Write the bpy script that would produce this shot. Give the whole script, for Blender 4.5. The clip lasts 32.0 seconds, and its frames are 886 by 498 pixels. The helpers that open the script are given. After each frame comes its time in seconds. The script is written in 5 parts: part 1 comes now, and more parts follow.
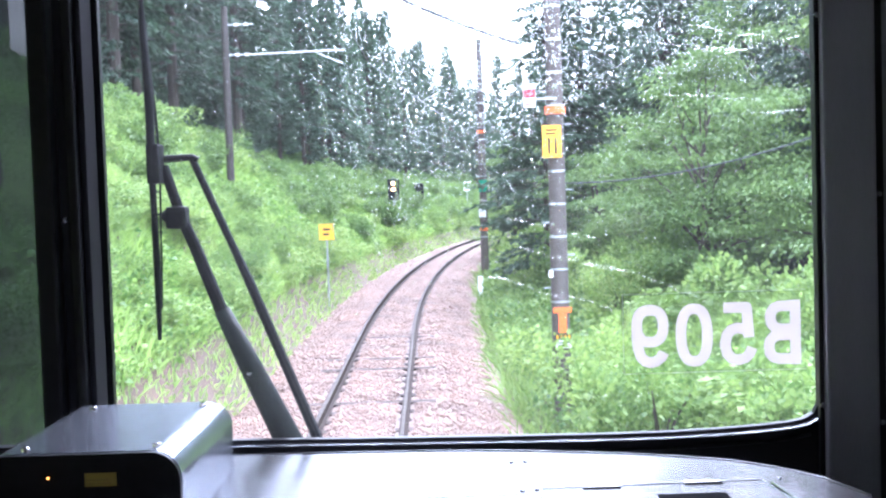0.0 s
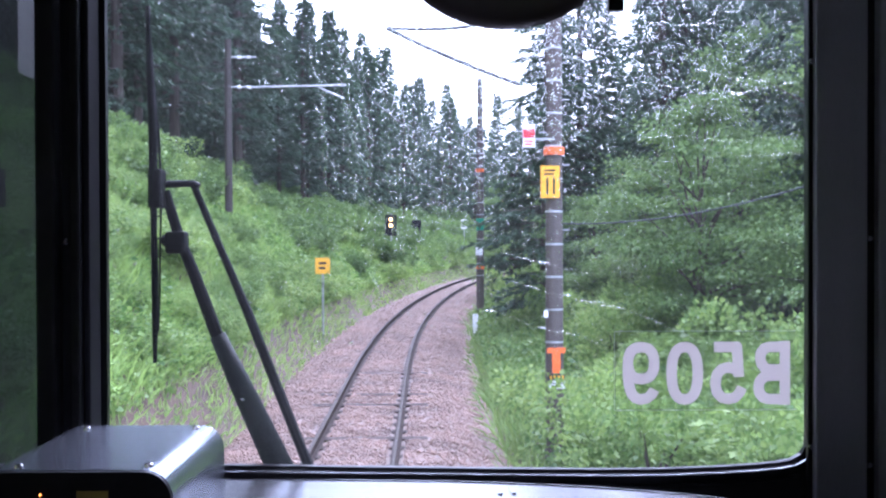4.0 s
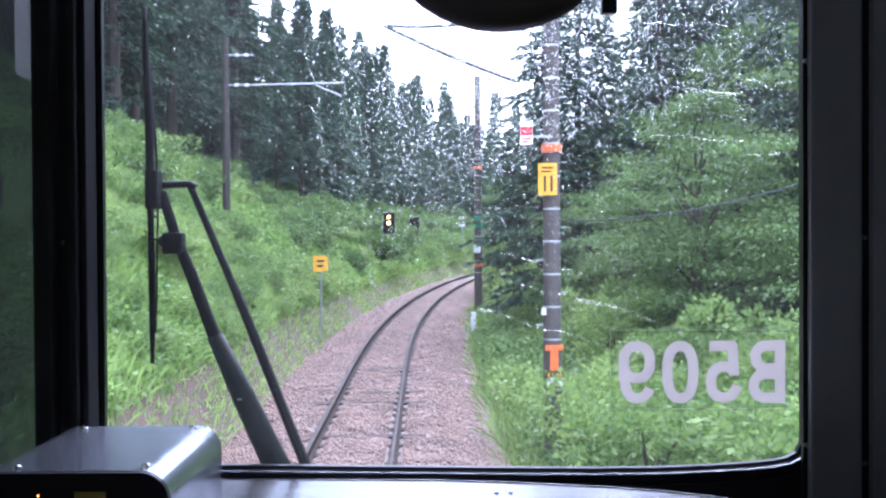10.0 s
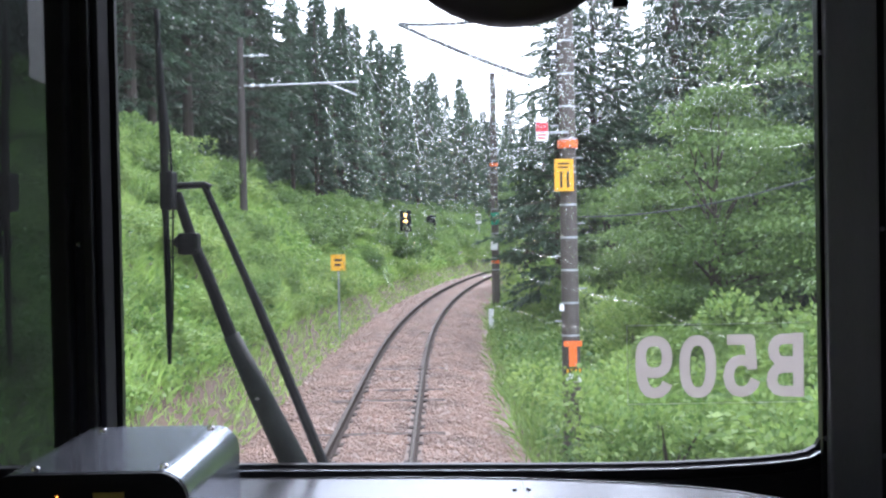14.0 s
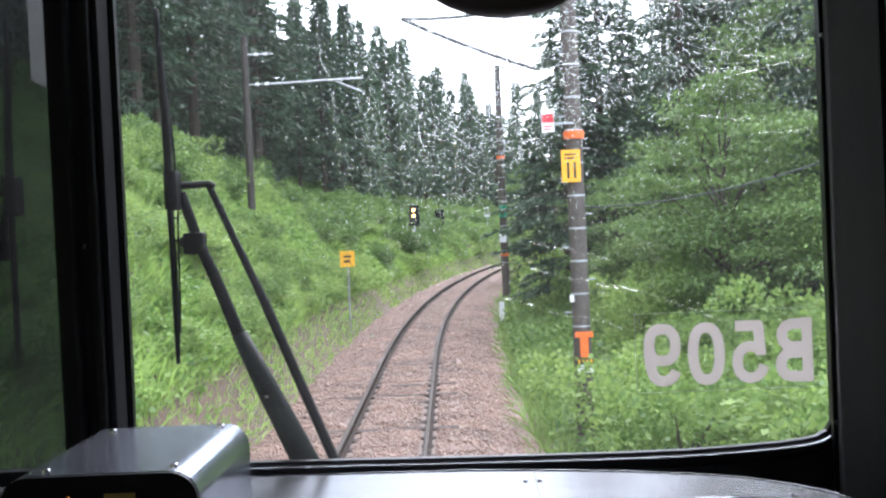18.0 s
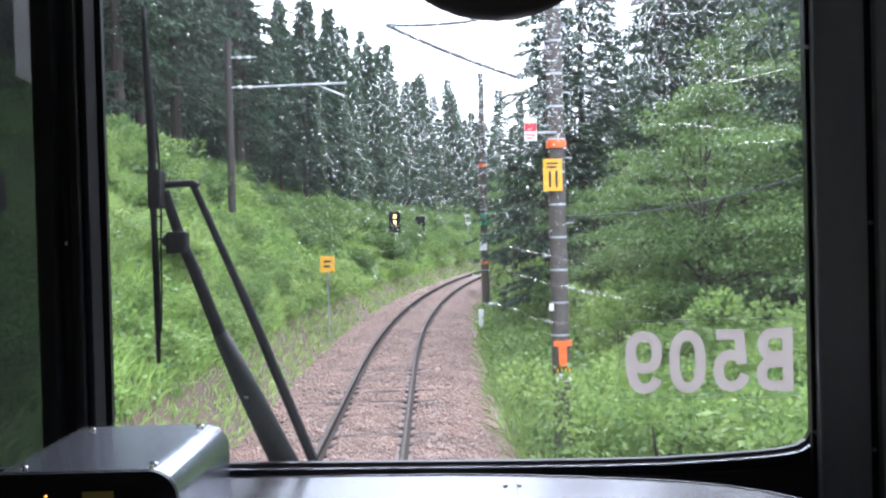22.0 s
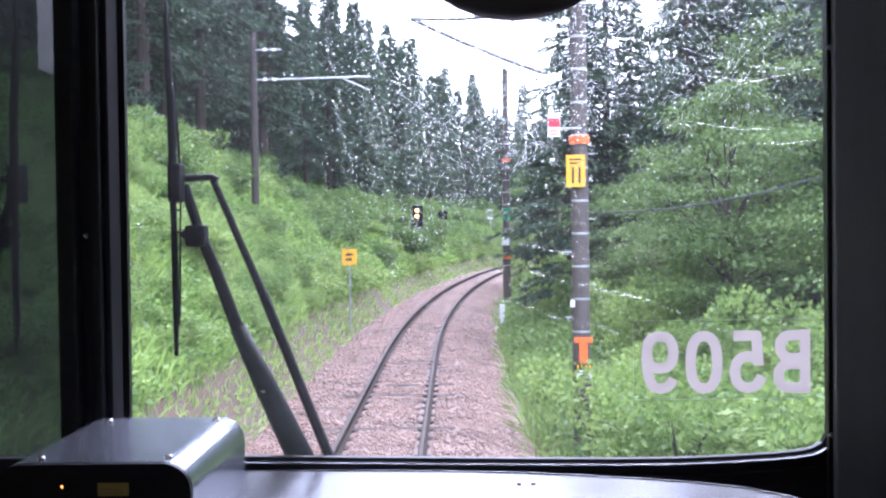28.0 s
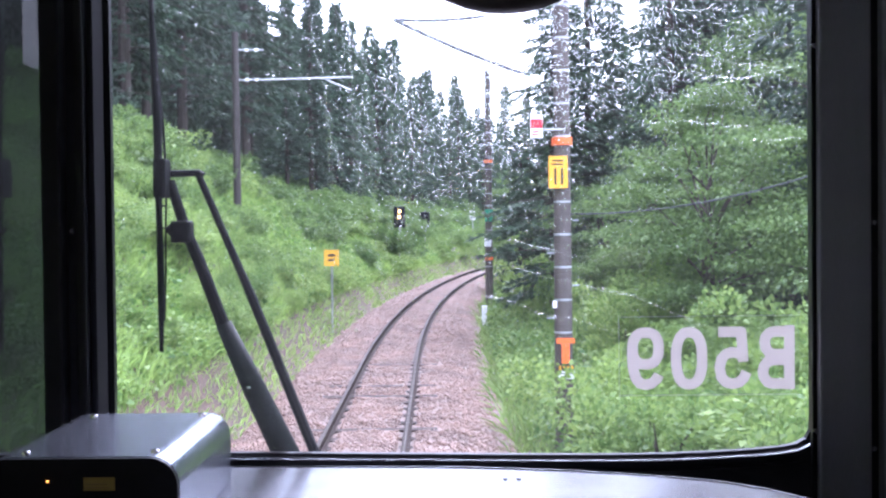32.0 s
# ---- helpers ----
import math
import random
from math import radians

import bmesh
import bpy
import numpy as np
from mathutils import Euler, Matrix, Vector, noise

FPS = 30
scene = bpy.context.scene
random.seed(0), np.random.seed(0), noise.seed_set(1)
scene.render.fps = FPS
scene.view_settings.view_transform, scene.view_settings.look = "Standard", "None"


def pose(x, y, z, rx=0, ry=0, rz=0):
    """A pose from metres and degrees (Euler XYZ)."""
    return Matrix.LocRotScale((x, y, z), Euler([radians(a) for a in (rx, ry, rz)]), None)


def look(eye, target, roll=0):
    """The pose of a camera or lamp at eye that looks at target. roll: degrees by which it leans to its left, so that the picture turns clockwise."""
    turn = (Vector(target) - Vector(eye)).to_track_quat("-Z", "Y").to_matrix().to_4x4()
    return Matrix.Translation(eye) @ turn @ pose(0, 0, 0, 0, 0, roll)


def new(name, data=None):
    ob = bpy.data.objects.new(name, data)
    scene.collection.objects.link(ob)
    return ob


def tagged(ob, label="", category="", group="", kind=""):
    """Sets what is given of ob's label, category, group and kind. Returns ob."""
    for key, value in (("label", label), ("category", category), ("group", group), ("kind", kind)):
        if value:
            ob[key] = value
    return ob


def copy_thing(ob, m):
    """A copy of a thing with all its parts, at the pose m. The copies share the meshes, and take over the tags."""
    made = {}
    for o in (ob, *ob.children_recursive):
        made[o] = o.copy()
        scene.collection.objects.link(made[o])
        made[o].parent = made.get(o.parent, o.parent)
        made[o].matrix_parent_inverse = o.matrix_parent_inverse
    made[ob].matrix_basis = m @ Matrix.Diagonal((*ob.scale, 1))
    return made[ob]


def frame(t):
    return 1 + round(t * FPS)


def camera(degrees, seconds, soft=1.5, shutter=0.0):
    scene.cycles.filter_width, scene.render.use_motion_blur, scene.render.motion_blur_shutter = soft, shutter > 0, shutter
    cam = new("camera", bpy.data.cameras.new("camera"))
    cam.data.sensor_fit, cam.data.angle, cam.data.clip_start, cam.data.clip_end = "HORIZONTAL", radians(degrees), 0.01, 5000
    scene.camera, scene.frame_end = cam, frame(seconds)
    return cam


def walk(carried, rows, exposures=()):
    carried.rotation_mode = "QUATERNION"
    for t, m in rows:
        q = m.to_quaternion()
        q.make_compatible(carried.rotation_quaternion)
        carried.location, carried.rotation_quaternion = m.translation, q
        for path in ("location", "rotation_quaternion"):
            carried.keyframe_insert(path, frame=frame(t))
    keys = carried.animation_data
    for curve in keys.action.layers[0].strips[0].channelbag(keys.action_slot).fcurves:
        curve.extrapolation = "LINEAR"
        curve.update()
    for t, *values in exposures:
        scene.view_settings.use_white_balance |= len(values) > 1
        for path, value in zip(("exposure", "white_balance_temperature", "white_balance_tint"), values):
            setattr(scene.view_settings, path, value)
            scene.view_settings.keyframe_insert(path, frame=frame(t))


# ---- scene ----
cam = camera(41.9, 32.0, soft=2.3)

# ---- the camera's way: seconds, place, yaw, pitch, lean ----
ROWS = [(0, -0.0038, 0.0177, 2.8726, 0.130, -2.614, -1.840),
        (0.5, -0.0041, 0.0181, 2.8779, 0.327, -1.509, -3.114),
        (1, -0.0021, 0.0183, 2.8766, 1.021, -0.751, -3.242),
        (1.5, -0.0020, 0.0179, 2.8756, 1.269, -0.497, -3.332),
        (2, -0.0037, 0.0089, 2.8713, 1.253, -0.297, -1.969),
        (2.5, -0.0033, 0.0049, 2.8694, 0.651, -0.333, -2.791),
        (3, -0.0039, 0.0020, 2.8674, 0.162, -0.329, -2.097),
        (3.5, -0.0038, 0.0025, 2.8668, -0.080, -0.521, -1.083),
        (5.5, -0.0026, 0.0008, 2.8702, 0.064, -1.208, 2.487),
        (6, -0.0033, 0.0000, 2.8711, 0.031, -1.249, 3.235),
        (6.5, -0.0029, 0.0005, 2.8679, 0.087, -1.002, 2.747),
        (7, -0.0023, 0.0001, 2.8693, 0.089, -0.986, 2.750),
        (7.5, -0.0009, 0.0014, 2.8670, 0.119, -0.644, 2.037),
        (8, -0.0034, -0.0023, 2.8683, -0.192, -0.523, 1.847),
        (8.5, -0.0028, -0.0027, 2.8696, -0.339, -0.579, 1.827),
        (9, -0.0035, -0.0027, 2.8689, -0.369, -0.559, 0.440),
        (9.5, -0.0021, -0.0013, 2.8684, -0.303, -0.597, -0.014),
        (10, -0.0015, -0.0017, 2.8700, -0.191, -0.893, -0.331),
        (10.5, -0.0002, -0.0004, 2.8695, -0.049, -0.959, 0.801),
        (11, 0.0003, -0.0005, 2.8700, 0.032, -1.003, 1.169),
        (11.5, 0.0001, 0.0006, 2.8698, 0.076, -0.948, 0.369),
        (12, -0.0004, -0.0000, 2.8687, -0.184, -0.826, -0.069),
        (12.5, -0.0005, -0.0001, 2.8699, -0.189, -0.824, -0.688),
        (13, -0.0000, -0.0000, 2.8700, 0.000, -0.900, -0.900),
        (13.5, 0.0009, 0.0011, 2.8714, 0.233, -1.051, -0.928),
        (14, 0.0011, -0.0004, 2.8695, 0.664, -1.005, -1.103),
        (14.5, -0.0011, 0.0017, 2.8713, 1.003, -1.170, -0.375),
        (15, 0.0034, 0.0022, 2.8720, 1.482, -1.271, -0.895),
        (15.5, 0.0049, 0.0022, 2.8721, 1.556, -1.333, -1.237),
        (17.5, 0.0059, 0.0033, 2.8668, 1.433, -1.166, -2.905),
        (18, 0.0052, 0.0005, 2.8685, 1.122, -1.285, -2.536),
        (18.5, 0.0039, -0.0003, 2.8699, 0.748, -1.323, -2.807),
        (19, 0.0024, -0.0011, 2.8667, 0.526, -1.207, -2.495),
        (19.5, 0.0073, -0.0010, 2.8673, 0.768, -1.194, -2.161),
        (20, 0.0055, -0.0011, 2.8652, 0.544, -1.120, -1.963),
        (20.5, 0.0076, -0.0017, 2.8630, 0.503, -1.014, -1.590),
        (21, 0.0047, 0.0009, 2.8638, 0.387, -1.042, -0.897),
        (21.5, 0.0033, -0.0013, 2.8626, 0.209, -1.002, -1.275),
        (22, 0.0011, 0.0010, 2.8650, 0.134, -0.974, -1.479),
        (22.5, 0.0018, 0.0016, 2.8668, 0.279, -1.006, -0.957),
        (23, -0.0000, 0.0031, 2.8662, 0.136, -1.015, -1.126),
        (23.5, -0.0017, 0.0050, 2.8654, 0.086, -0.958, -1.350),
        (24, -0.0043, 0.0058, 2.8655, 0.223, -0.891, -1.640),
        (24.5, -0.0059, 0.0063, 2.8650, 0.450, -0.882, -2.112),
        (25, -0.0051, 0.0072, 2.8671, 0.787, -1.084, -1.831),
        (25.5, -0.0009, 0.0064, 2.8681, 1.361, -1.279, -1.462),
        (27.5, 0.0072, 0.0000, 2.8680, 1.497, -1.347, -0.501),
        (28, 0.0065, -0.0006, 2.8679, 1.233, -1.232, -0.730),
        (28.5, 0.0072, 0.0005, 2.8713, 1.030, -1.408, -1.414),
        (29, 0.0086, -0.0002, 2.8698, 0.988, -1.423, -1.331),
        (29.5, 0.0079, -0.0015, 2.8674, 0.740, -1.424, -1.239),
        (30, 0.0040, -0.0010, 2.8664, 0.415, -1.261, -0.437),
        (30.5, 0.0003, 0.0019, 2.8674, 0.200, -1.203, -0.508),
        (31, -0.0030, 0.0009, 2.8643, 0.097, -1.111, -0.469),
        (31.5, 0.0004, 0.0016, 2.8631, 0.282, -1.290, -2.080),
        (32, 0.0018, -0.0016, 2.8622, 0.351, -1.183, -0.614)]


def aimed(x, y, z, yaw, pitch, lean):
    a, b = radians(yaw), radians(pitch)
    way = Vector((-math.sin(a) * math.cos(b), math.cos(a) * math.cos(b), math.sin(b)))
    return look((x, y, z), Vector((x, y, z)) + way, lean)


EXPOSURES = [(0.0, 2.72, 5350, 22), (0.6, 2.6, 5350, 22), (1.0, 2.42, 5300, 20), (2.0, 1.95, 5250, 20), (4.5, 1.84, 5100, 32), (8.0, 1.9, 5000, 31), (11.0, 1.84, 5350, 23),
             (13.0, 1.7, 5650, 19), (18.0, 1.76, 5950, 16), (22.0, 1.76, 5750, 18), (25.0, 1.82, 5500, 31), (28.0, 2.06, 5450, 30), (32.0, 2.08, 5400, 30)]
walk(cam, [(r[0], aimed(*r[1:])) for r in ROWS], EXPOSURES)

# ---- overcast, rainy daylight ----
SUN_EL, SUN_AZ = radians(55), radians(20)
world = bpy.data.worlds.new("overcast_sky")
scene.world = world
world.use_nodes = True
wn, wl = world.node_tree.nodes, world.node_tree.links
wn.clear()
sky = wn.new("ShaderNodeTexSky")
sky.sky_type, sky.sun_disc = "NISHITA", False
sky.sun_elevation, sky.sun_rotation = SUN_EL, SUN_AZ
sky.dust_density, sky.air_density = 6.0, 1.0
clear_bg, cloud_bg = wn.new("ShaderNodeBackground"), wn.new("ShaderNodeBackground")
clear_bg.inputs["Strength"].default_value = 0.05
cloud_bg.inputs["Color"].default_value = (0.93, 0.97, 1.0, 1)
cloud_bg.inputs["Strength"].default_value = 1.35
both, wout = wn.new("ShaderNodeAddShader"), wn.new("ShaderNodeOutputWorld")
wl.new(sky.outputs[0], clear_bg.inputs["Color"])
wl.new(clear_bg.outputs[0], both.inputs[0])
wl.new(cloud_bg.outputs[0], both.inputs[1])
wl.new(both.outputs[0], wout.inputs["Surface"])

sun = new("sun", bpy.data.lights.new("sun", "SUN"))
sun.data.energy, sun.data.angle, sun.data.color = 0.9, radians(25), (1.0, 0.97, 0.92)
sun.matrix_world = look((0, 0, 60), (-60 * math.sin(SUN_AZ) / math.tan(SUN_EL), -60 * math.cos(SUN_AZ) / math.tan(SUN_EL), 0))


# ---- materials ----
def material(name, base, rough=0.6, metal=0.0, spread=0.25, scale=6.0, bump=0.15, fine=60.0, per_object=0.0, stretch=(1, 1, 1), coat=0.0, spec=0.5, edge=1.0):
    """Base colour varied at two scales, with roughness and relief that follow the grain."""
    m = bpy.data.materials.new(name)
    m.use_nodes = True
    n, l = m.node_tree.nodes, m.node_tree.links
    p = n["Principled BSDF"]
    p.inputs["Metallic"].default_value = metal
    p.inputs["Specular Tint"].default_value = (edge, edge, edge, 1)
    p.inputs["Coat Weight"].default_value = coat
    p.inputs["Specular IOR Level"].default_value = spec
    co, mp = n.new("ShaderNodeTexCoord"), n.new("ShaderNodeMapping")
    mp.inputs["Scale"].default_value = stretch
    l.new(co.outputs["Object"], mp.inputs["Vector"])
    big, small = n.new("ShaderNodeTexNoise"), n.new("ShaderNodeTexNoise")
    big.inputs["Scale"].default_value, big.inputs["Detail"].default_value = scale, 4
    small.inputs["Scale"].default_value, small.inputs["Detail"].default_value = fine, 3
    l.new(mp.outputs[0], big.inputs["Vector"])
    l.new(mp.outputs[0], small.inputs["Vector"])
    mix = n.new("ShaderNodeMath")
    mix.operation = "MULTIPLY_ADD"
    mix.inputs[1].default_value = 0.45
    l.new(small.outputs["Fac"], mix.inputs[0])
    half = n.new("ShaderNodeMath")
    half.operation = "MULTIPLY"
    half.inputs[1].default_value = 0.55
    l.new(big.outputs["Fac"], half.inputs[0])
    l.new(half.outputs[0], mix.inputs[2])
    ramp = n.new("ShaderNodeValToRGB")
    dark, light = [c * (1 - spread) for c in base], [min(1, c * (1 + spread)) for c in base]
    ramp.color_ramp.elements[0].position, ramp.color_ramp.elements[0].color = 0.3, (*dark, 1)
    ramp.color_ramp.elements[1].position, ramp.color_ramp.elements[1].color = 0.7, (*light, 1)
    l.new(mix.outputs[0], ramp.inputs[0])
    last = ramp.outputs[0]
    if per_object:
        info, hsv, rnd = n.new("ShaderNodeObjectInfo"), n.new("ShaderNodeHueSaturation"), n.new("ShaderNodeMapRange")
        rnd.inputs["To Min"].default_value, rnd.inputs["To Max"].default_value = 1 - per_object, 1 + per_object
        l.new(info.outputs["Random"], rnd.inputs["Value"])
        l.new(rnd.outputs[0], hsv.inputs["Value"])
        l.new(last, hsv.inputs["Color"])
        last = hsv.outputs[0]
    l.new(last, p.inputs["Base Color"])
    rr = n.new("ShaderNodeMapRange")
    rr.inputs["To Min"].default_value, rr.inputs["To Max"].default_value = max(0.02, rough * 0.8), min(1, rough * 1.2)
    l.new(mix.outputs[0], rr.inputs["Value"])
    l.new(rr.outputs[0], p.inputs["Roughness"])
    if bump:
        b = n.new("ShaderNodeBump")
        b.inputs["Strength"].default_value, b.inputs["Distance"].default_value = bump, 0.01
        l.new(mix.outputs[0], b.inputs["Height"])
        l.new(b.outputs[0], p.inputs["Normal"])
    return m


def leaf_material(name, a, b, island=True, translucent=0.35, scale=0.7):
    """Leaves: two greens mixed leaf by leaf and clump by clump, with light passing through."""
    m = bpy.data.materials.new(name)
    m.use_nodes = True
    n, l = m.node_tree.nodes, m.node_tree.links
    n.clear()
    out, sh = n.new("ShaderNodeOutputMaterial"), n.new("ShaderNodeMixShader")
    d, t = n.new("ShaderNodeBsdfPrincipled"), n.new("ShaderNodeBsdfTranslucent")
    d.inputs["Roughness"].default_value = 0.55
    sh.inputs[0].default_value = translucent
    geo, co, nz = n.new("ShaderNodeNewGeometry"), n.new("ShaderNodeTexCoord"), n.new("ShaderNodeTexNoise")
    nz.inputs["Scale"].default_value = scale
    info = n.new("ShaderNodeObjectInfo")
    l.new(co.outputs["Object"], nz.inputs["Vector"])
    add = n.new("ShaderNodeMath")
    add.operation = "MULTIPLY_ADD"
    add.inputs[1].default_value = 0.45
    l.new(geo.outputs["Random Per Island"], add.inputs[0])
    add2 = n.new("ShaderNodeMath")
    add2.operation = "MULTIPLY_ADD"
    add2.inputs[1].default_value = 0.3
    l.new(info.outputs["Random"], add2.inputs[0])
    half = n.new("ShaderNodeMath")
    half.operation = "MULTIPLY"
    half.inputs[1].default_value = 0.45
    l.new(nz.outputs["Fac"], half.inputs[0])
    l.new(half.outputs[0], add2.inputs[2])
    l.new(add2.outputs[0], add.inputs[2])
    ramp = n.new("ShaderNodeValToRGB")
    ramp.color_ramp.elements[0].position, ramp.color_ramp.elements[0].color = 0.2, (*a, 1)
    ramp.color_ramp.elements[1].position, ramp.color_ramp.elements[1].color = 0.95, (*b, 1)
    l.new(add.outputs[0], ramp.inputs[0])
    l.new(ramp.outputs[0], d.inputs["Base Color"])
    l.new(ramp.outputs[0], t.inputs["Color"])
    l.new(d.outputs[0], sh.inputs[1])
    l.new(t.outputs[0], sh.inputs[2])
    l.new(sh.outputs[0], out.inputs["Surface"])
    return m


def glass_material(name, tint=(1, 1, 1), ior=1.45, rough=0.0, thin=False, wet=0.0):
    m = bpy.data.materials.new(name)
    m.use_nodes = True
    n, l = m.node_tree.nodes, m.node_tree.links
    n.clear()
    out = n.new("ShaderNodeOutputMaterial")
    if thin:
        clear, gloss, mix, fr = n.new("ShaderNodeBsdfTransparent"), n.new("ShaderNodeBsdfGlossy"), n.new("ShaderNodeMixShader"), n.new("ShaderNodeFresnel")
        clear.inputs["Color"].default_value = (*tint, 1)
        gloss.inputs["Roughness"].default_value = 0.02
        fr.inputs["IOR"].default_value = ior
        l.new(fr.outputs[0], mix.inputs[0])
        through_glass = clear.outputs[0]
        if wet:
            # thin uneven film of rain and dust scatters daylight, and paints in outdoor haze
            veil, some, nz, mr, co = n.new("ShaderNodeBsdfTranslucent"), n.new("ShaderNodeMixShader"), n.new("ShaderNodeTexNoise"), n.new("ShaderNodeMapRange"), n.new("ShaderNodeTexCoord")
            nz.inputs["Scale"].default_value, nz.inputs["Detail"].default_value = 5.0, 5
            mr.inputs["From Min"].default_value, mr.inputs["From Max"].default_value = 0.3, 0.7
            mr.inputs["To Min"].default_value, mr.inputs["To Max"].default_value = wet * 0.4, wet * 1.6
            l.new(co.outputs["Object"], nz.inputs["Vector"])
            l.new(nz.outputs["Fac"], mr.inputs["Value"])
            l.new(mr.outputs[0], some.inputs[0])
            l.new(clear.outputs[0], some.inputs[1])
            l.new(veil.outputs[0], some.inputs[2])
            through_glass = some.outputs[0]
        l.new(through_glass, mix.inputs[1])
        l.new(gloss.outputs[0], mix.inputs[2])
        l.new(mix.outputs[0], out.inputs["Surface"])
    else:
        g = n.new("ShaderNodeBsdfGlass")
        g.inputs["Color"].default_value = (*tint, 1)
        g.inputs["IOR"].default_value, g.inputs["Roughness"].default_value = ior, rough
        l.new(g.outputs[0], out.inputs["Surface"])
    return m


def lamp_material(name, colour, power):
    m = bpy.data.materials.new(name)
    m.use_nodes = True
    p = m.node_tree.nodes["Principled BSDF"]
    p.inputs["Base Color"].default_value = (*colour, 1)
    p.inputs["Emission Color"].default_value, p.inputs["Emission Strength"].default_value = (*colour, 1), power
    return m


STEEL = material("brushed_steel", (0.36, 0.36, 0.38), 0.24, 1.0, 0.06, 3, 0.02, 90, stretch=(2, 14, 14), edge=0.5)
STEEL_BOX = material("satin_steel", (0.44, 0.48, 0.56), 0.23, 1.0, 0.03, 3, 0.0, 120)
PANEL = material("grey_cab_panel", (0.4, 0.4, 0.425), 0.38, 0.6, 0.12, 3, 0.05, 80, stretch=(10, 10, 1))
LINING = material("cab_lining", (0.3, 0.3, 0.29), 0.6, 0, 0.12, 2, 0.05)
FLOORING = material("cab_flooring", (0.12, 0.12, 0.13), 0.6, 0, 0.2, 8, 0.1)
RUBBER = material("black_rubber", (0.016, 0.016, 0.019), 0.4, 0, 0.3, 8, 0.1, 90, spec=0.25)
MATT = material("matt_black_sill", (0.006, 0.006, 0.008), 0.9, 0, 0.3, 10, 0.05, 120, spec=0.03)
BLACK = material("black_plastic", (0.014, 0.014, 0.017), 0.35, 0, 0.3, 10, 0.08, 120, spec=0.2)
WIPER = material("wiper_paint", (0.006, 0.0065, 0.008), 0.5, 0.0, 0.4, 20, 0.15, 150, spec=0.08)
GREYPAINT = material("worn_grey_paint", (0.011, 0.015, 0.014), 0.55, 0.0, 0.35, 20, 0.08, 150, spec=0.1)
STRIP = material("dark_edge_strip", (0.03, 0.03, 0.036), 0.6, 0.0, 0.2, 6, 0.03, 80, spec=0.06)
EDGEFILM = material("film_edge", (0.5, 0.55, 0.52), 0.4, 0, 0.1, 20, 0.0)
CHROME = material("chrome_trim", (0.75, 0.76, 0.8), 0.12, 1.0, 0.05, 10, 0.02)
PANE = glass_material("windscreen_glass", (0.95, 0.97, 0.97), 1.35, thin=True, wet=0.006)
PANE_DARK = glass_material("tinted_glass", (0.24, 0.28, 0.28), 1.45, thin=True, wet=0.006)
# pale scattering sheet: a reflection on the left pane, put in as material
SHEEN = glass_material("frosted_film", (0.4, 0.5, 0.5), 1.3, thin=True, wet=0.045)
WATER = glass_material("rain_water", (1, 1, 1), 1.33)
FILM = glass_material("clear_film", (0.94, 0.95, 0.95), 1.4, thin=True)
MIRROR = material("mirror_back", (0.055, 0.04, 0.038), 0.35, 0, 0.2, 6, 0.03)
LED = lamp_material("orange_lamp", (1.0, 0.35, 0.05), 1.2)
ALLOY = material("satin_alloy_trim", (0.6, 0.62, 0.66), 0.22, 1.0, 0.05, 10, 0.0)
LABEL_PRINT = material("faded_print", (0.3, 0.21, 0.045), 0.5, 0, 0.1, 20, 0.0)
LABEL = material("yellow_label", (0.42, 0.3, 0.06), 0.5, 0, 0.1, 20, 0.02)

LETTER = bpy.data.materials.new("white_lettering")
LETTER.use_nodes = True
_n, _l = LETTER.node_tree.nodes, LETTER.node_tree.links
_p, _t, _mx, _nz = _n["Principled BSDF"], _n.new("ShaderNodeBsdfTranslucent"), _n.new("ShaderNodeMixShader"), _n.new("ShaderNodeTexNoise")
_nz.inputs["Scale"].default_value = 30
_rp = _n.new("ShaderNodeValToRGB")
_rp.color_ramp.elements[0].color, _rp.color_ramp.elements[1].color = (0.51, 0.46, 0.445, 1), (0.61, 0.555, 0.54, 1)
_l.new(_nz.outputs["Fac"], _rp.inputs[0])
_l.new(_rp.outputs[0], _p.inputs["Base Color"])
_l.new(_rp.outputs[0], _t.inputs["Color"])
_mx.inputs[0].default_value = 0.62
_l.new(_p.outputs[0], _mx.inputs[1])
_l.new(_t.outputs[0], _mx.inputs[2])
_l.new(_mx.outputs[0], _n["Material Output"].inputs["Surface"])

EARTH = material("brown_earth", (0.08, 0.049, 0.032), 0.9, 0, 0.5, 0.8, 0.6, 14)
BALLAST = material("brown_ballast", (0.125, 0.072, 0.051), 0.6, 0, 0.5, 2.0, 0.5, 40)
STONE = material("ballast_stone", (0.2, 0.122, 0.092), 0.5, 0, 0.55, 1.0, 0.3, 30)
RAIL_SIDE = material("rusty_rail", (0.032, 0.022, 0.018), 0.75, 0.0, 0.35, 6, 0.2, spec=0.08)
RAIL_TOP = material("worn_rail_head", (0.06, 0.048, 0.042), 0.65, 0.0, 0.2, 4, 0.03, stretch=(20, 0.5, 1), spec=0.12)
SLEEPER = material("weathered_sleeper", (0.05, 0.035, 0.03), 0.75, 0, 0.4, 5, 0.4, 40, per_object=0.35, stretch=(1, 6, 6), spec=0.15)
POLE = material("dark_wooden_pole", (0.085, 0.07, 0.062), 0.7, 0, 0.35, 3, 0.4, 30, stretch=(6, 6, 0.7))
STEELWORK = material("galvanised_steel", (0.42, 0.44, 0.46), 0.45, 0.7, 0.15, 6, 0.05)
PORCELAIN = material("insulator_porcelain", (0.75, 0.76, 0.78), 0.2, 0, 0.05, 6, 0.0)
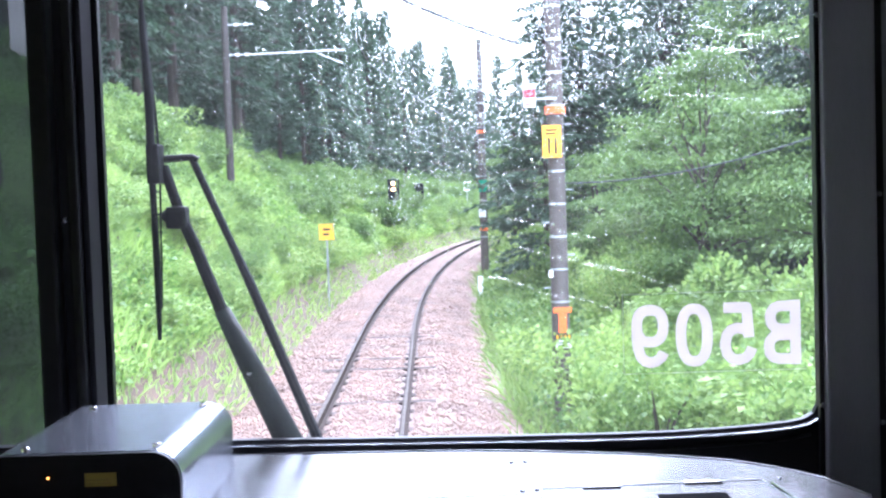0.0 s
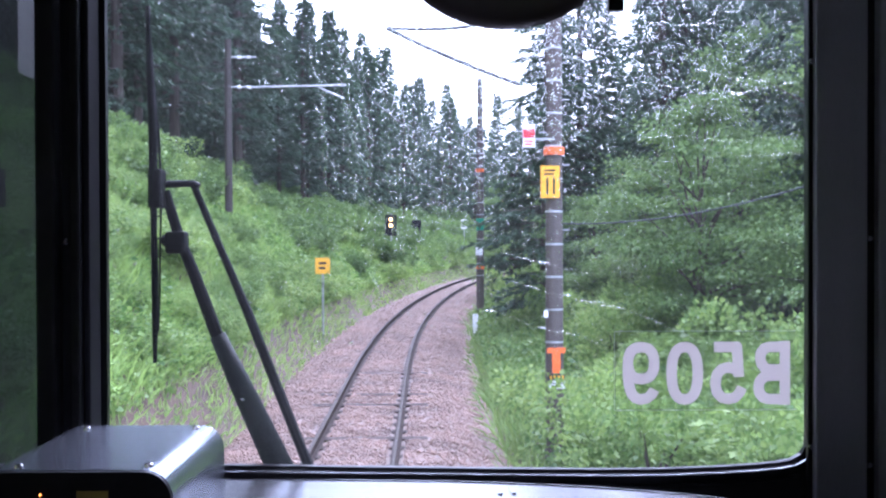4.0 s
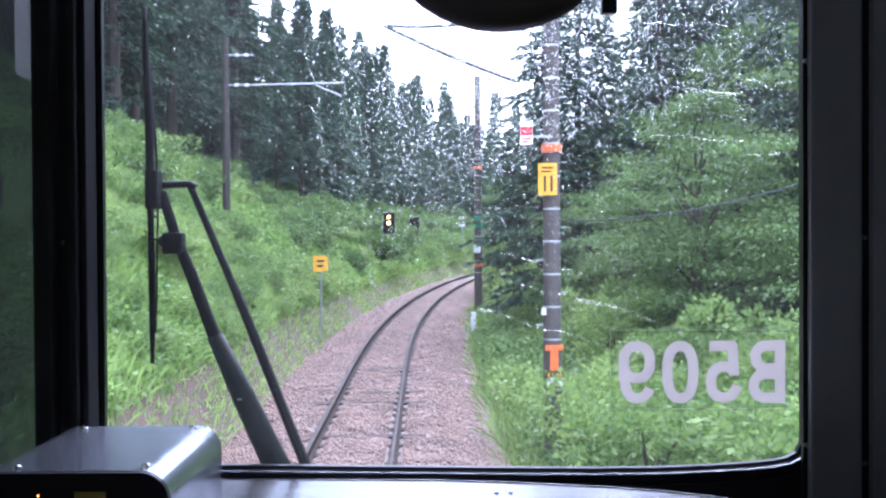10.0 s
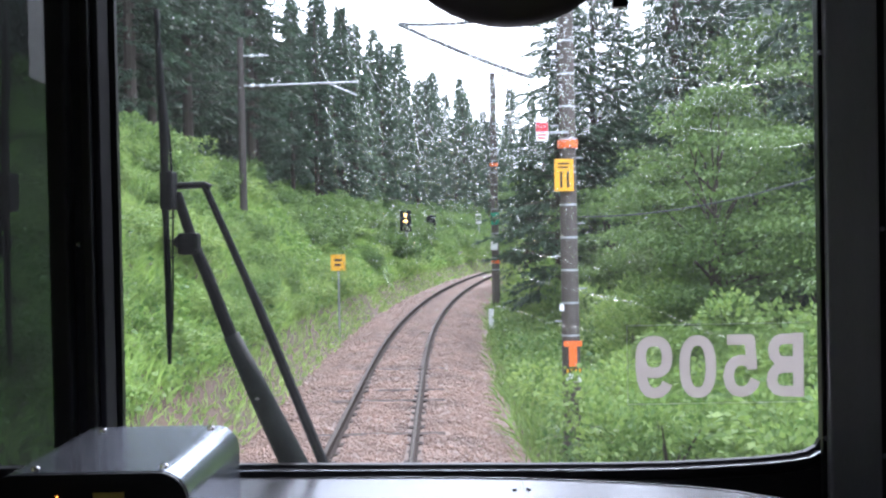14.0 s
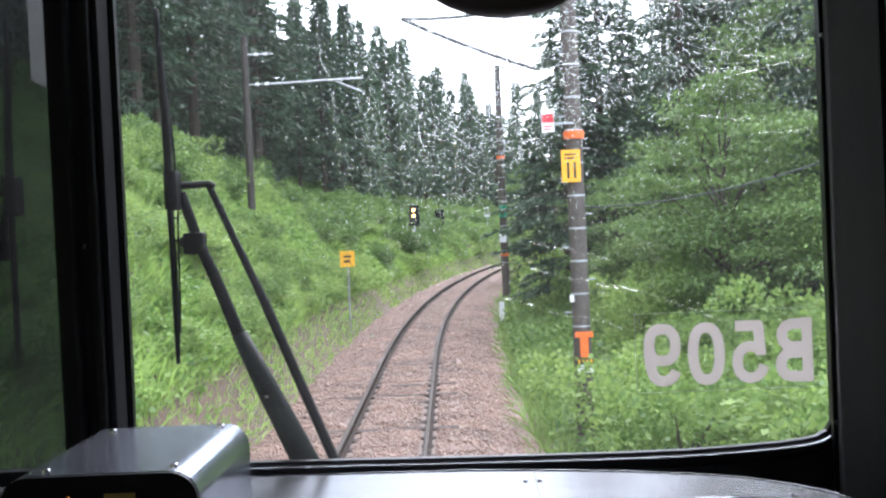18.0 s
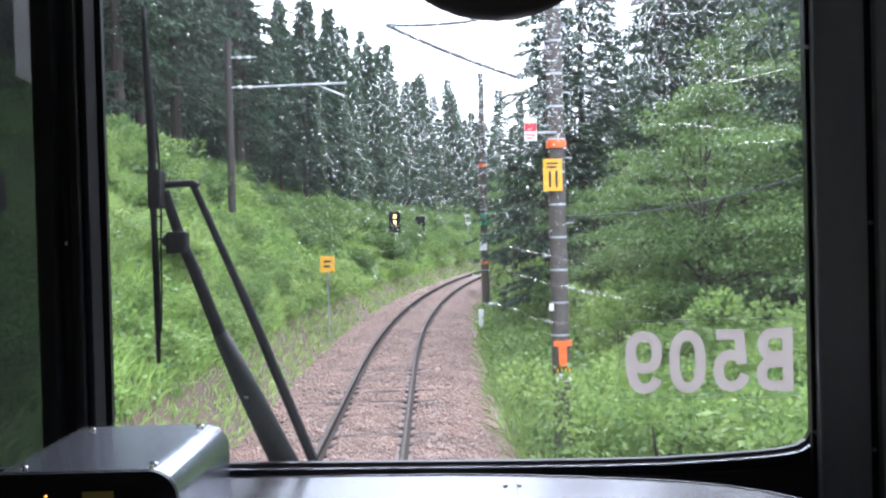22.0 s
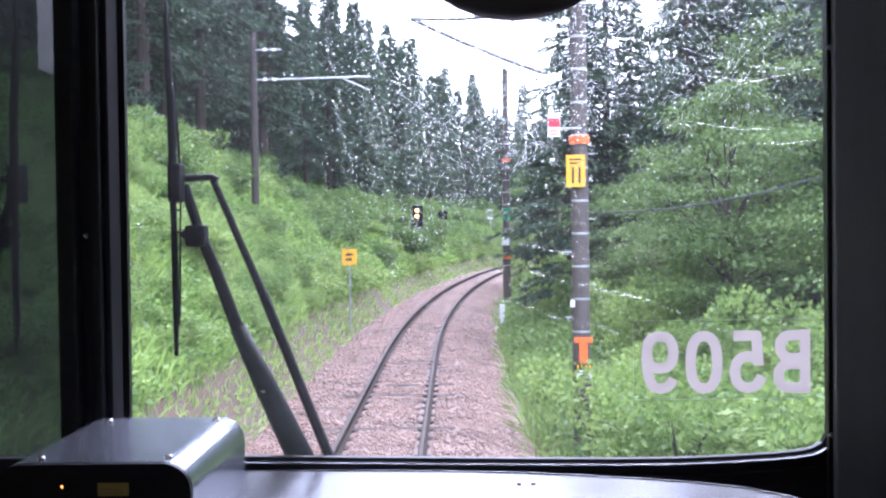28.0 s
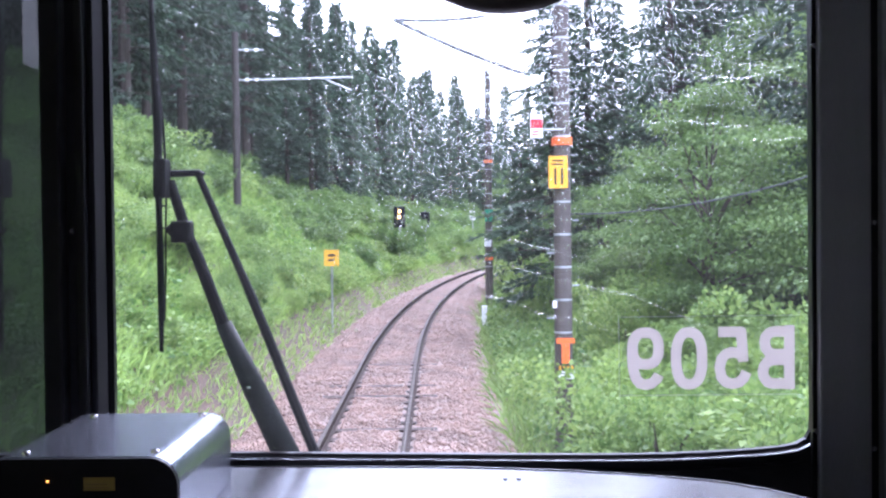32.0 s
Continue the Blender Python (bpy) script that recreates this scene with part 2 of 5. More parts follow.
WIRE = material("overhead_wire", (0.09, 0.095, 0.1), 0.5, 0.5, 0.2, 6, 0.0)
ORANGE = material("orange_band", (0.85, 0.16, 0.03), 0.5, 0, 0.15, 10, 0.02)
YELLOW = material("yellow_plate", (0.85, 0.42, 0.02), 0.5, 0, 0.1, 8, 0.02)
WHITE = material("white_plate", (0.78, 0.78, 0.78), 0.5, 0, 0.06, 8, 0.02)
RED = material("red_plate", (0.65, 0.03, 0.05), 0.5, 0, 0.1, 8, 0.02)
GREEN = material("green_plate", (0.01, 0.22, 0.12), 0.5, 0, 0.1, 8, 0.02)
INK = material("black_ink", (0.02, 0.02, 0.02), 0.6, 0, 0.1, 8, 0.0)
CONCRETE = material("stained_concrete", (0.25, 0.24, 0.22), 0.85, 0, 0.35, 2, 0.4, 30)
AMBER = lamp_material("amber_lamp", (1.0, 0.5, 0.12), 4.0)
BARK = material("tree_bark", (0.07, 0.055, 0.045), 0.85, 0, 0.4, 3, 0.6, 30, stretch=(5, 5, 0.6))
CEDAR = leaf_material("cedar_foliage", (0.02, 0.043, 0.028), (0.085, 0.14, 0.075), translucent=0.25, scale=0.5)
BROAD = leaf_material("broad_leaves", (0.036, 0.085, 0.03), (0.21, 0.31, 0.085), translucent=0.4, scale=0.8)
SHRUB = leaf_material("shrub_leaves", (0.065, 0.14, 0.035), (0.32, 0.43, 0.12), translucent=0.45, scale=0.9)
GRASS = leaf_material("bank_grass", (0.06, 0.14, 0.03), (0.38, 0.53, 0.14), translucent=0.45, scale=0.45)
VERGE = leaf_material("verge_grass", (0.07, 0.14, 0.03), (0.26, 0.36, 0.1), translucent=0.4, scale=0.5)

ROCK = material("weathered_rock", (0.1, 0.08, 0.065), 0.8, 0, 0.45, 1.5, 0.8, 14)
ASPHALT = material("wet_asphalt", (0.06, 0.06, 0.063), 0.4, 0, 0.25, 2, 0.2, 60)
RENDERED = material("cream_house_wall", (0.62, 0.58, 0.5), 0.8, 0, 0.12, 1, 0.1)
ROOFING = material("grey_metal_roof", (0.3, 0.31, 0.33), 0.4, 0.4, 0.2, 2, 0.1, stretch=(8, 1, 1))
TIMBER = material("dark_timber", (0.05, 0.04, 0.035), 0.7, 0, 0.3, 3, 0.2)
TARP = material("teal_tarpaulin", (0.16, 0.4, 0.38), 0.35, 0, 0.25, 1.2, 0.5, 9)
CARPAINT = material("white_car_paint", (0.7, 0.71, 0.72), 0.2, 0, 0.05, 2, 0.0, coat=0.6)
DARKGLASS = material("dark_window_glass", (0.015, 0.018, 0.02), 0.08, 0, 0.1, 2, 0.0)
PALEBLUE = material("pale_blue_plate", (0.45, 0.62, 0.66), 0.5, 0, 0.1, 8, 0.02)
BROWNBOARD = material("brown_board", (0.24, 0.11, 0.06), 0.6, 0, 0.2, 8, 0.05)
REDLAMP = lamp_material("red_lamp", (1.0, 0.02, 0.08), 5.0)


# ---- building helpers ----
def mesh_object(name, bm, mat, parent=None, label="", smooth=False):
    me = bpy.data.meshes.new(name)
    bm.normal_update()
    bm.to_mesh(me)
    bm.free()
    me.materials.append(mat)
    if smooth:
        me.polygons.foreach_set("use_smooth", [True] * len(me.polygons))
    ob = new(name, me)
    if parent is not None:
        ob.parent = parent
    if label:
        tagged(ob, label)
    return ob


part = mesh_object


def thing(name, label, category, group="", kind="", place=None):
    ob = new(name)
    ob.empty_display_size = 0.1
    if place is not None:
        ob.matrix_basis = place
    return tagged(ob, label, category, group, kind)


def box(bm, x0, y0, z0, x1, y1, z1, bevel=0.0, m=None):
    made = bmesh.ops.create_cube(bm, size=1.0)["verts"]
    for v in made:
        v.co = Vector((x0 + (v.co.x + 0.5) * (x1 - x0), y0 + (v.co.y + 0.5) * (y1 - y0), z0 + (v.co.z + 0.5) * (z1 - z0)))
    if bevel:
        edges = list({e for v in made for e in v.link_edges})
        got = bmesh.ops.bevel(bm, geom=edges, offset=bevel, segments=2, affect="EDGES", profile=0.6)
        made = list({v for f in got["faces"] for v in f.verts} | {v for v in made if v.is_valid})
    if m is not None:
        bmesh.ops.transform(bm, matrix=m, verts=made)
    return bm


def boxed(*args, **kw):
    return box(bmesh.new(), *args, **kw)


def tube(bm, points, radii, sides=10, cap=True):
    """A round bar along points, with a radius at each."""
    rings = []
    for i, p in enumerate(points):
        p = Vector(p)
        a, b = Vector(points[max(0, i - 1)]), Vector(points[min(len(points) - 1, i + 1)])
        way = (b - a).normalized()
        side = way.cross(Vector((0, 0, 1)) if abs(way.z) < 0.9 else Vector((0, 1, 0))).normalized()
        up = side.cross(way)
        r = radii[i] if isinstance(radii, (list, tuple)) else radii
        rings.append([bm.verts.new(p + r * (math.cos(k * math.tau / sides) * side + math.sin(k * math.tau / sides) * up)) for k in range(sides)])
    for lo, hi in zip(rings, rings[1:]):
        for k in range(sides):
            bm.faces.new((lo[k], lo[(k + 1) % sides], hi[(k + 1) % sides], hi[k]))
    if cap:
        bm.faces.new(rings[0][::-1])
        bm.faces.new(rings[-1])
    return bm


def tubed(points, radii, sides=10):
    return tube(bmesh.new(), points, radii, sides)


def prism(bm, outline, y0, y1):
    """An outline of (x, z) drawn out from y0 to y1."""
    a = [bm.verts.new((x, y0, z)) for x, z in outline]
    b = [bm.verts.new((x, y1, z)) for x, z in outline]
    bm.faces.new(a)
    bm.faces.new(b[::-1])
    for i in range(len(a)):
        j = (i + 1) % len(a)
        bm.faces.new((a[j], a[i], b[i], b[j]))
    bmesh.ops.recalc_face_normals(bm, faces=bm.faces[:])
    return bm


def ring_plate(bm, inner, outer, y0, y1):
    """A plate with a hole: inner and outer outlines of (x, z) with as many points."""
    n = len(inner)
    rows = [[bm.verts.new((x, y, z)) for x, z in line] for line, y in ((inner, y0), (outer, y0), (outer, y1), (inner, y1))]
    for a, b in ((0, 1), (1, 2), (2, 3), (3, 0)):
        for i in range(n):
            j = (i + 1) % n
            bm.faces.new((rows[a][i], rows[a][j], rows[b][j], rows[b][i]))
    bmesh.ops.recalc_face_normals(bm, faces=bm.faces[:])
    return bm


def lathe(bm, profile, sides=20, m=None):
    """A turned body round z from (radius, z) pairs."""
    rings = [[bm.verts.new((r * math.cos(k * math.tau / sides), r * math.sin(k * math.tau / sides), z)) for k in range(sides)] for r, z in profile]
    for lo, hi in zip(rings, rings[1:]):
        for k in range(sides):
            bm.faces.new((lo[k], lo[(k + 1) % sides], hi[(k + 1) % sides], hi[k]))
    bm.faces.new(rings[0][::-1])
    bm.faces.new(rings[-1])
    if m is not None:
        bmesh.ops.transform(bm, matrix=m, verts=[v for r in rings for v in r])
    return bm


def raw_mesh(name, verts, faces, mat, smooth=False):
    """A mesh from an (n, 3) array and an (m, k) array of corners."""
    me = bpy.data.meshes.new(name)
    k = faces.shape[1]
    me.vertices.add(len(verts))
    me.vertices.foreach_set("co", verts.astype(np.float32).ravel())
    me.loops.add(faces.size)
    me.loops.foreach_set("vertex_index", faces.astype(np.int32).ravel())
    me.polygons.add(len(faces))
    me.polygons.foreach_set("loop_start", np.arange(0, faces.size, k, dtype=np.int32))
    me.update(calc_edges=True)
    me.validate()
    if smooth:
        me.polygons.foreach_set("use_smooth", [True] * len(me.polygons))
    me.materials.append(mat)
    return me


def leaf_mesh(name, centres, ways, lengths, widths, rng, mat, droop=0.15):
    """Folded leaves: a kite of two triangles each, from its foot at centre along way."""
    n = len(centres)
    ways = ways / np.linalg.norm(ways, axis=1, keepdims=True)
    side = np.cross(ways, rng.normal(size=(n, 3)))
    side /= np.linalg.norm(side, axis=1, keepdims=True) + 1e-9
    L, W = lengths[:, None], widths[:, None]
    mid = centres + 0.45 * L * ways
    tip = centres + L * ways + np.array([0, 0, -1]) * droop * L
    verts = np.stack([centres, mid + 0.5 * W * side, tip, mid - 0.5 * W * side], 1).reshape(-1, 3)
    return raw_mesh(name, verts, np.arange(4 * n).reshape(-1, 4), mat)


# ---- the lie of the line ----
def centre(y):
    """The track's centre line: out of a long bend behind, straight by the cab, then a bend to the right."""
    if y < -80:
        return 0.008 - (y + 80.0) ** 2 / 460.0
    return -1.0 - 0.0126 * y + max(0.0, y - 24.0) ** 2 / 610.0 if y < 130 else -1.0 - 0.0126 * 130 + 106.0 ** 2 / 610 + (y - 130) * 0.3349


def crest(y):
    return float(np.interp(y, [-110, -60, 0, 26, 44, 70, 100, 130, 160], [0.4, 5.4, 5.5, 4.7, 3.9, 3.4, 3.2, 2.2, 0.5]))


def ground_height(x, y):
    s = x - centre(y)
    c = crest(y)
    bumps = 0.18 * noise.noise((x * 0.35, y * 0.35, 0.0)) + 0.5 * noise.noise((x * 0.07, y * 0.07, 3.0))
    far = min(1.0, max(0.0, (abs(s) - 2.2) / 4.0))
    if s < 0:
        z = np.interp(s, [-400, -60, -25, -12, -6.3, -4.4, -2.9, -1.95, -1.4], [60, c + 16, c + 7, c + 2.6, c, 0.55 * c, 0.18 * c, -0.38, -0.3])
    else:
        z = np.interp(s, [1.4, 2.2, 3.2, 5, 8, 15, 40, 400], [-0.3, -0.42, -0.3, 0.1, 0.5, 1.4, 3.0, 30])
    return float(z) + bumps * far


def grid(name, ss, ys, lift, mat):
    v = []
    for y in ys:
        for s in ss:
            x = centre(y) + s
            v.append((x, y, lift(x, y)))
    n, k = len(ss), len(ys)
    f = [(j * n + i, j * n + i + 1, (j + 1) * n + i + 1, (j + 1) * n + i) for j in range(k - 1) for i in range(n - 1)]
    me = raw_mesh(name, np.array(v), np.array(f), mat, True)
    return new(name, me)


SS = [-1500, -400, -120, -60, -40, -30, -25, -20, -16, -13, -11, -9.5, -8.2, -7.2, -6.3, -5.6, -5, -4.4, -3.9, -3.4, -2.9, -2.4, -1.95, -1.4, 0,
      1.4, 2.2, 2.7, 3.2, 4, 5, 6, 7, 8, 10, 12, 15, 20, 28, 40, 80, 200, 400, 1500]
YS = [-1500, -700, -400, -320] + [-280 + 5 * i for i in range(44)] + [-60 + 4 * i for i in range(15)] + [i for i in range(0, 130)] + [130 + 4 * i for i in range(30)] + [260, 300, 400, 900, 2500]
ground = tagged(grid("ground", SS, YS, ground_height, EARTH), "dark mossy earth under grass beside a railway", "ground", kind="structure")


def bed_height(x, y):
    s = abs(x - centre(y))
    return float(np.interp(s, [0, 0.4, 0.5, 0.63, 0.73, 1.25, 1.6, 2.1, 2.7], [-0.146, -0.146, -0.178, -0.178, -0.146, -0.148, -0.24, -0.33, -0.2])) + 0.022 * noise.noise((x * 2.2, y * 2.2, 7.0))


ballast = tagged(grid("ballast_bed", [-2.6, -2.3, -2.1, -1.85, -1.6, -1.4, -1.2, -0.9, -0.73, -0.63, -0.5, -0.4, -0.2, 0, 0.2, 0.4, 0.5, 0.63, 0.73, 0.9, 1.2, 1.4, 1.6, 1.85, 2.15],
                      [-270 + 3 * i for i in range(90)] + [0.4 * i for i in range(310)] + [125 + 3 * i for i in range(40)], bed_height, BALLAST),
                 "brown crushed-stone ballast bed, wet with rain", "ballast", kind="structure")

# ---- the train's cab ----
GLASS_Y = 1.30
FLOOR_Z, ROOF_Z = 1.15, 3.42
LEFT_X, RIGHT_X, BACK_Y = -2.42, 0.53, -3.2

floor = tagged(mesh_object("floor", boxed(LEFT_X, BACK_Y, FLOOR_Z - 0.06, RIGHT_X, 1.30, FLOOR_Z), FLOORING), "dark grey vinyl floor of a train", "floor", kind="structure")
ceiling = tagged(mesh_object("ceiling", boxed(LEFT_X - 0.05, BACK_Y - 0.05, ROOF_Z, RIGHT_X + 0.05, 1.36, ROOF_Z + 0.06), LINING), "pale grey lined ceiling of a train", "ceiling", kind="structure")
tagged(mesh_object("wall_back", boxed(LEFT_X, BACK_Y - 0.05, FLOOR_Z, RIGHT_X, BACK_Y, ROOF_Z), LINING), "plain grey end wall of the train", "wall", kind="structure")


def side_wall(name, x0, x1):
    """A side wall with one broad window opening."""
    bm = bmesh.new()
    ring_plate(bm, [(-2.3, 2.0), (-0.5, 2.0), (-0.5, 2.95), (-2.3, 2.95)], [(BACK_Y, FLOOR_Z), (1.30, FLOOR_Z), (1.30, ROOF_Z), (BACK_Y, ROOF_Z)], x0, x1)
    for v in bm.verts:
        v.co = Vector((v.co.y, v.co.x, v.co.z))
    bmesh.ops.recalc_face_normals(bm, faces=bm.faces[:])
    return tagged(mesh_object(name, bm, LINING), "grey lined side wall of the train with a window", "wall", kind="structure")


side_wall("wall_left", LEFT_X - 0.05, LEFT_X)
side_wall("wall_right", RIGHT_X, RIGHT_X + 0.05)

# front wall below and above the windows
tagged(mesh_object("wall_front_lower", boxed(LEFT_X, 1.29, FLOOR_Z, RIGHT_X, 1.36, 2.52), LINING), "grey lower front wall of the cab", "wall", kind="structure")
tagged(mesh_object("wall_front_upper", boxed(LEFT_X, 1.29, 3.35, RIGHT_X, 1.36, ROOF_Z), LINING), "grey upper front wall of the cab", "wall", kind="structure")
tagged(mesh_object("wall_front_side", boxed(LEFT_X, 1.29, 2.52, -1.25, 1.36, 3.35), LINING), "grey front wall beside the cab window", "wall", kind="structure")


def corner(cx, cz, r, a0, a1, n=6):
    return [(cx + r * math.cos(radians(a0 + (a1 - a0) * k / n)), cz + r * math.sin(radians(a0 + (a1 - a0) * k / n))) for k in range(n + 1)]


# the windscreen's opening: its lower edge sweeps up to a tight corner
OPEN_R = [(-0.377, 3.31), (-0.377, 2.7), (-0.378, 2.613), (-0.252, 2.6085), (-0.1, 2.606), (0.0, 2.6045), (0.1, 2.603), (0.174, 2.6022), (0.24, 2.6025), (0.3, 2.6045),
          (0.345, 2.607), (0.372, 2.6095), (0.388, 2.6125), (0.399, 2.6185), (0.4045, 2.628), (0.405, 2.645), (0.405, 2.8), (0.4045, 3.31)]
OUT_R = [(-0.405, 3.36), (-0.405, 2.7), (-0.405, 2.5), (-0.252, 2.5), (-0.1, 2.5), (0.0, 2.5), (0.1, 2.5), (0.174, 2.5), (0.24, 2.5), (0.3, 2.5),
         (0.345, 2.5), (0.372, 2.5), (0.40, 2.5), (0.47, 2.5), (0.47, 2.56), (0.47, 2.645), (0.47, 2.8), (0.47, 3.36)]


def inset(line, d):
    """The outline drawn d inward."""
    out = []
    for i, (x, z) in enumerate(line):
        a, b = line[i - 1], line[(i + 1) % len(line)]
        tx, tz = b[0] - a[0], b[1] - a[1]
        k = math.hypot(tx, tz) or 1
        out.append((x - tz / k * d, z + tx / k * d))
    return out


windscreen = thing("window_1", "large wet windscreen in a black rubber frame", "window", kind="structure")
part("window_frame", ring_plate(bmesh.new(), OPEN_R, OUT_R, 1.2945, 1.3045), RUBBER, windscreen)
bm = bmesh.new()
TRIM_LINE = inset(OPEN_R, -0.0046)[2:16]
rows = [[bm.verts.new((x, y, z + dz)) for x, z in TRIM_LINE] for y, dz in ((1.2835, -0.001), (1.2835, 0.0), (1.2935, 0.0006), (1.2935, -0.001))]
for a, b in zip(rows, rows[1:] + rows[:1]):
    for k in range(len(TRIM_LINE) - 1):
        bm.faces.new((a[k], a[k + 1], b[k + 1], b[k]))
for k in (0, -1):
    bm.faces.new([r[k] for r in rows])
bmesh.ops.recalc_face_normals(bm, faces=bm.faces[:])
part("trim_strip", bm, ALLOY, windscreen, "bright metal trim strip along the lower edge")
bm = bmesh.new()
tube(bm, [(x, 1.286, z) for x, z in inset(OPEN_R, -0.0165)[2:13]], 0.0018, 8)
part("rubber_bead", bm, RUBBER, windscreen, smooth=True)
bm = prism(bmesh.new(), inset(OPEN_R, -0.006), GLASS_Y, GLASS_Y + 0.005)
pane = part("pane", bm, PANE, windscreen, "clear glass pane beaded with rain")
pane.visible_shadow = False

# the window beyond the post
OPEN_L = [(-1.2, 3.31), (-1.2, 2.61), (-0.452, 2.61), (-0.4495, 3.31)]
side_screen = thing("window_2", "dark tinted front window beside the post", "window", kind="structure")
part("window_frame", ring_plate(bmesh.new(), OPEN_L, [(-1.25, 3.36), (-1.25, 2.5), (-0.43, 2.5), (-0.43, 3.36)], 1.287, 1.3045), RUBBER, side_screen)
p2 = part("pane", prism(bmesh.new(), inset(OPEN_L, -0.006), GLASS_Y, GLASS_Y + 0.005), PANE_DARK, side_screen, "smoky tinted pane")
p2.visible_shadow = False
# added sheet that imitates the pale reflection at the pane's upper corner
bm = prism(bmesh.new(), [(-0.4745, 3.2), (-0.4745, 3.049), (-0.4575, 3.0405), (-0.4525, 3.0405), (-0.4525, 3.2)], 1.2962, 1.2968)
part("frosted_film", bm, SHEEN, side_screen, "pale sheet standing in for a reflection on the pane").visible_shadow = False

# the post between the windows: stacked upright profiles
post = thing("window_post", "black post with grey edge strips between two front windows", "post", kind="structure")
part("core", boxed(-0.4325, 1.225, 2.5, -0.412, 1.2865, 3.36, 0.003), RUBBER, post)
part("edge_strip", boxed(-0.411, 1.243, 2.5, -0.400, 1.2865, 3.36, 0.003), STRIP, post, "dark grey metal edge strip")
part("seal", boxed(-0.399, 1.236, 2.5, -0.389, 1.2865, 3.36, 0.003), RUBBER, post)
part("edge_strip", boxed(-0.388, 1.247, 2.5, -0.3815, 1.2865, 3.36, 0.0015), STRIP, post, "dark grey metal edge strip")
for z in (2.86, 3.13):
    part("screw", lathe(bmesh.new(), [(0.0035, 0), (0.0035, 0.001), (0.002, 0.0022)], 10, pose(-0.406, 1.243, z, 90)), CHROME, post)

# the corner pillar
pillar = thing("corner_pillar", "grey metal corner pillar of the cab with a dark seam", "pillar", kind="structure")
part("seal", boxed(0.4015, 1.278, 1.6, 0.4065, 1.2868, 3.4, 0.001), RUBBER, pillar)
part("panel", boxed(0.4068, 1.27, 1.6, 0.4645, 1.2868, 3.4, 0.003), PANEL, pillar, "satin grey metal panel")
part("seam", boxed(0.4646, 1.276, 1.6, 0.4735, 1.2868, 3.4), RUBBER, pillar, "dark seam")
part("panel", boxed(0.4736, 1.262, 1.6, 0.527, 1.2868, 3.4, 0.003), PANEL, pillar, "satin grey metal panel")
for x, z in ((0.404, 3.055), (0.404, 2.63), (0.4685, 2.86), (0.4685, 2.61)):
    part("screw", lathe(bmesh.new(), [(0.003, 0), (0.003, 0.001), (0.0018, 0.002)], 10, pose(x, 1.2775 if x < 0.41 else 1.2755, z, 90)), CHROME, pillar)

# the desk: a steel top whose far edge bows away from the glass
sill = tagged(mesh_object("windscreen_sill", boxed(-1.25, 0.5, 2.44, 0.52, 1.2615, 2.499), MATT), "black sill under the windscreen", "sill", kind="structure")
desk = thing("driver_desk", "brushed stainless steel desk top below the windscreen", "desk")
EDGE = [(-1.2, 1.262), (-0.25, 1.262), (-0.1, 1.255), (0.0, 1.248), (0.06, 1.238), (0.115, 1.226), (0.175, 1.209), (0.23, 1.188), (0.275, 1.163), (0.31, 1.13), (0.34, 1.085), (0.36, 1.02), (0.37, 0.9)]
bm = bmesh.new()
low, mid, top = ([bm.verts.new((x, y - k, z)) for x, y in EDGE + [(0.37, 0.55), (-1.2, 0.55)]] for z, k in ((2.5, 0), (2.597, 0), (2.6, 0.004)))
for a, b in ((low, mid), (mid, top)):
    for i in range(len(a)):
        j = (i + 1) % len(a)
        bm.faces.new((a[j], a[i], b[i], b[j]))
bm.faces.new(top[::-1])
bm.faces.new(low)
bmesh.ops.recalc_face_normals(bm, faces=bm.faces[:])
part("top", bm, STEEL, desk)
rim_line = [(x, y - 0.003, 2.6003) for x, y in EDGE[1:-1]]
part("rim", tubed(rim_line, 0.0011, 6), ALLOY, desk, "pale rim along the far edge", True)
part("seam", boxed(0.0662, 1.075, 2.5995, 0.0668, 1.232, 2.6003), BLACK, desk)
part("seam", boxed(-0.2, 1.0555, 2.5995, 0.066, 1.0575, 2.6004), BLACK, desk)
bm = bmesh.new()
low, high = ([bm.verts.new((x, y, z)) for x, y in ((0.0775, 0.72), (0.285, 0.72), (0.2865, 1.0), (0.2795, 1.071), (0.0775, 1.0625))] for z in (2.6001, 2.6026))
bm.faces.new(high)
for k in range(5):
    bm.faces.new((low[k], low[(k + 1) % 5], high[(k + 1) % 5], high[k]))
bmesh.ops.recalc_face_normals(bm, faces=bm.faces[:])
hatch = part("hatch", bm, STEEL, desk, "hinged steel hatch with bright edges")
part("edge_strip", tubed([(0.0775, 1.064, 2.6024), (0.2795, 1.0722, 2.6024), (0.287, 1.0, 2.6024), (0.2855, 0.75, 2.6024)], 0.0012, 6), ALLOY, hatch, "bright edge strip")
part("edge_strip", tubed([(0.076, 1.06, 2.6024), (0.076, 0.75, 2.6024)], 0.0012, 6), ALLOY, hatch, "bright edge strip")
for x, y in ((0.114, 1.064), (0.2075, 1.069)):
    hinge = part("hinge", boxed(x, y - 0.004, 2.6027, x + 0.0345, y + 0.0045, 2.6045, 0.0008), ALLOY, hatch, "polished hinge")
    part("pin", tubed([(x, y - 0.005, 2.6034), (x + 0.0345, y - 0.005, 2.6034)], 0.0009, 6), BLACK, hinge)
# no hollow is cut: a thin matt black plate gives the recess its dark
part("recess", boxed(0.1765, 0.95, 2.6027, 0.237, 1.031, 2.6032), MATT, hatch, "flat black plate drawn as the dark of a hollow")
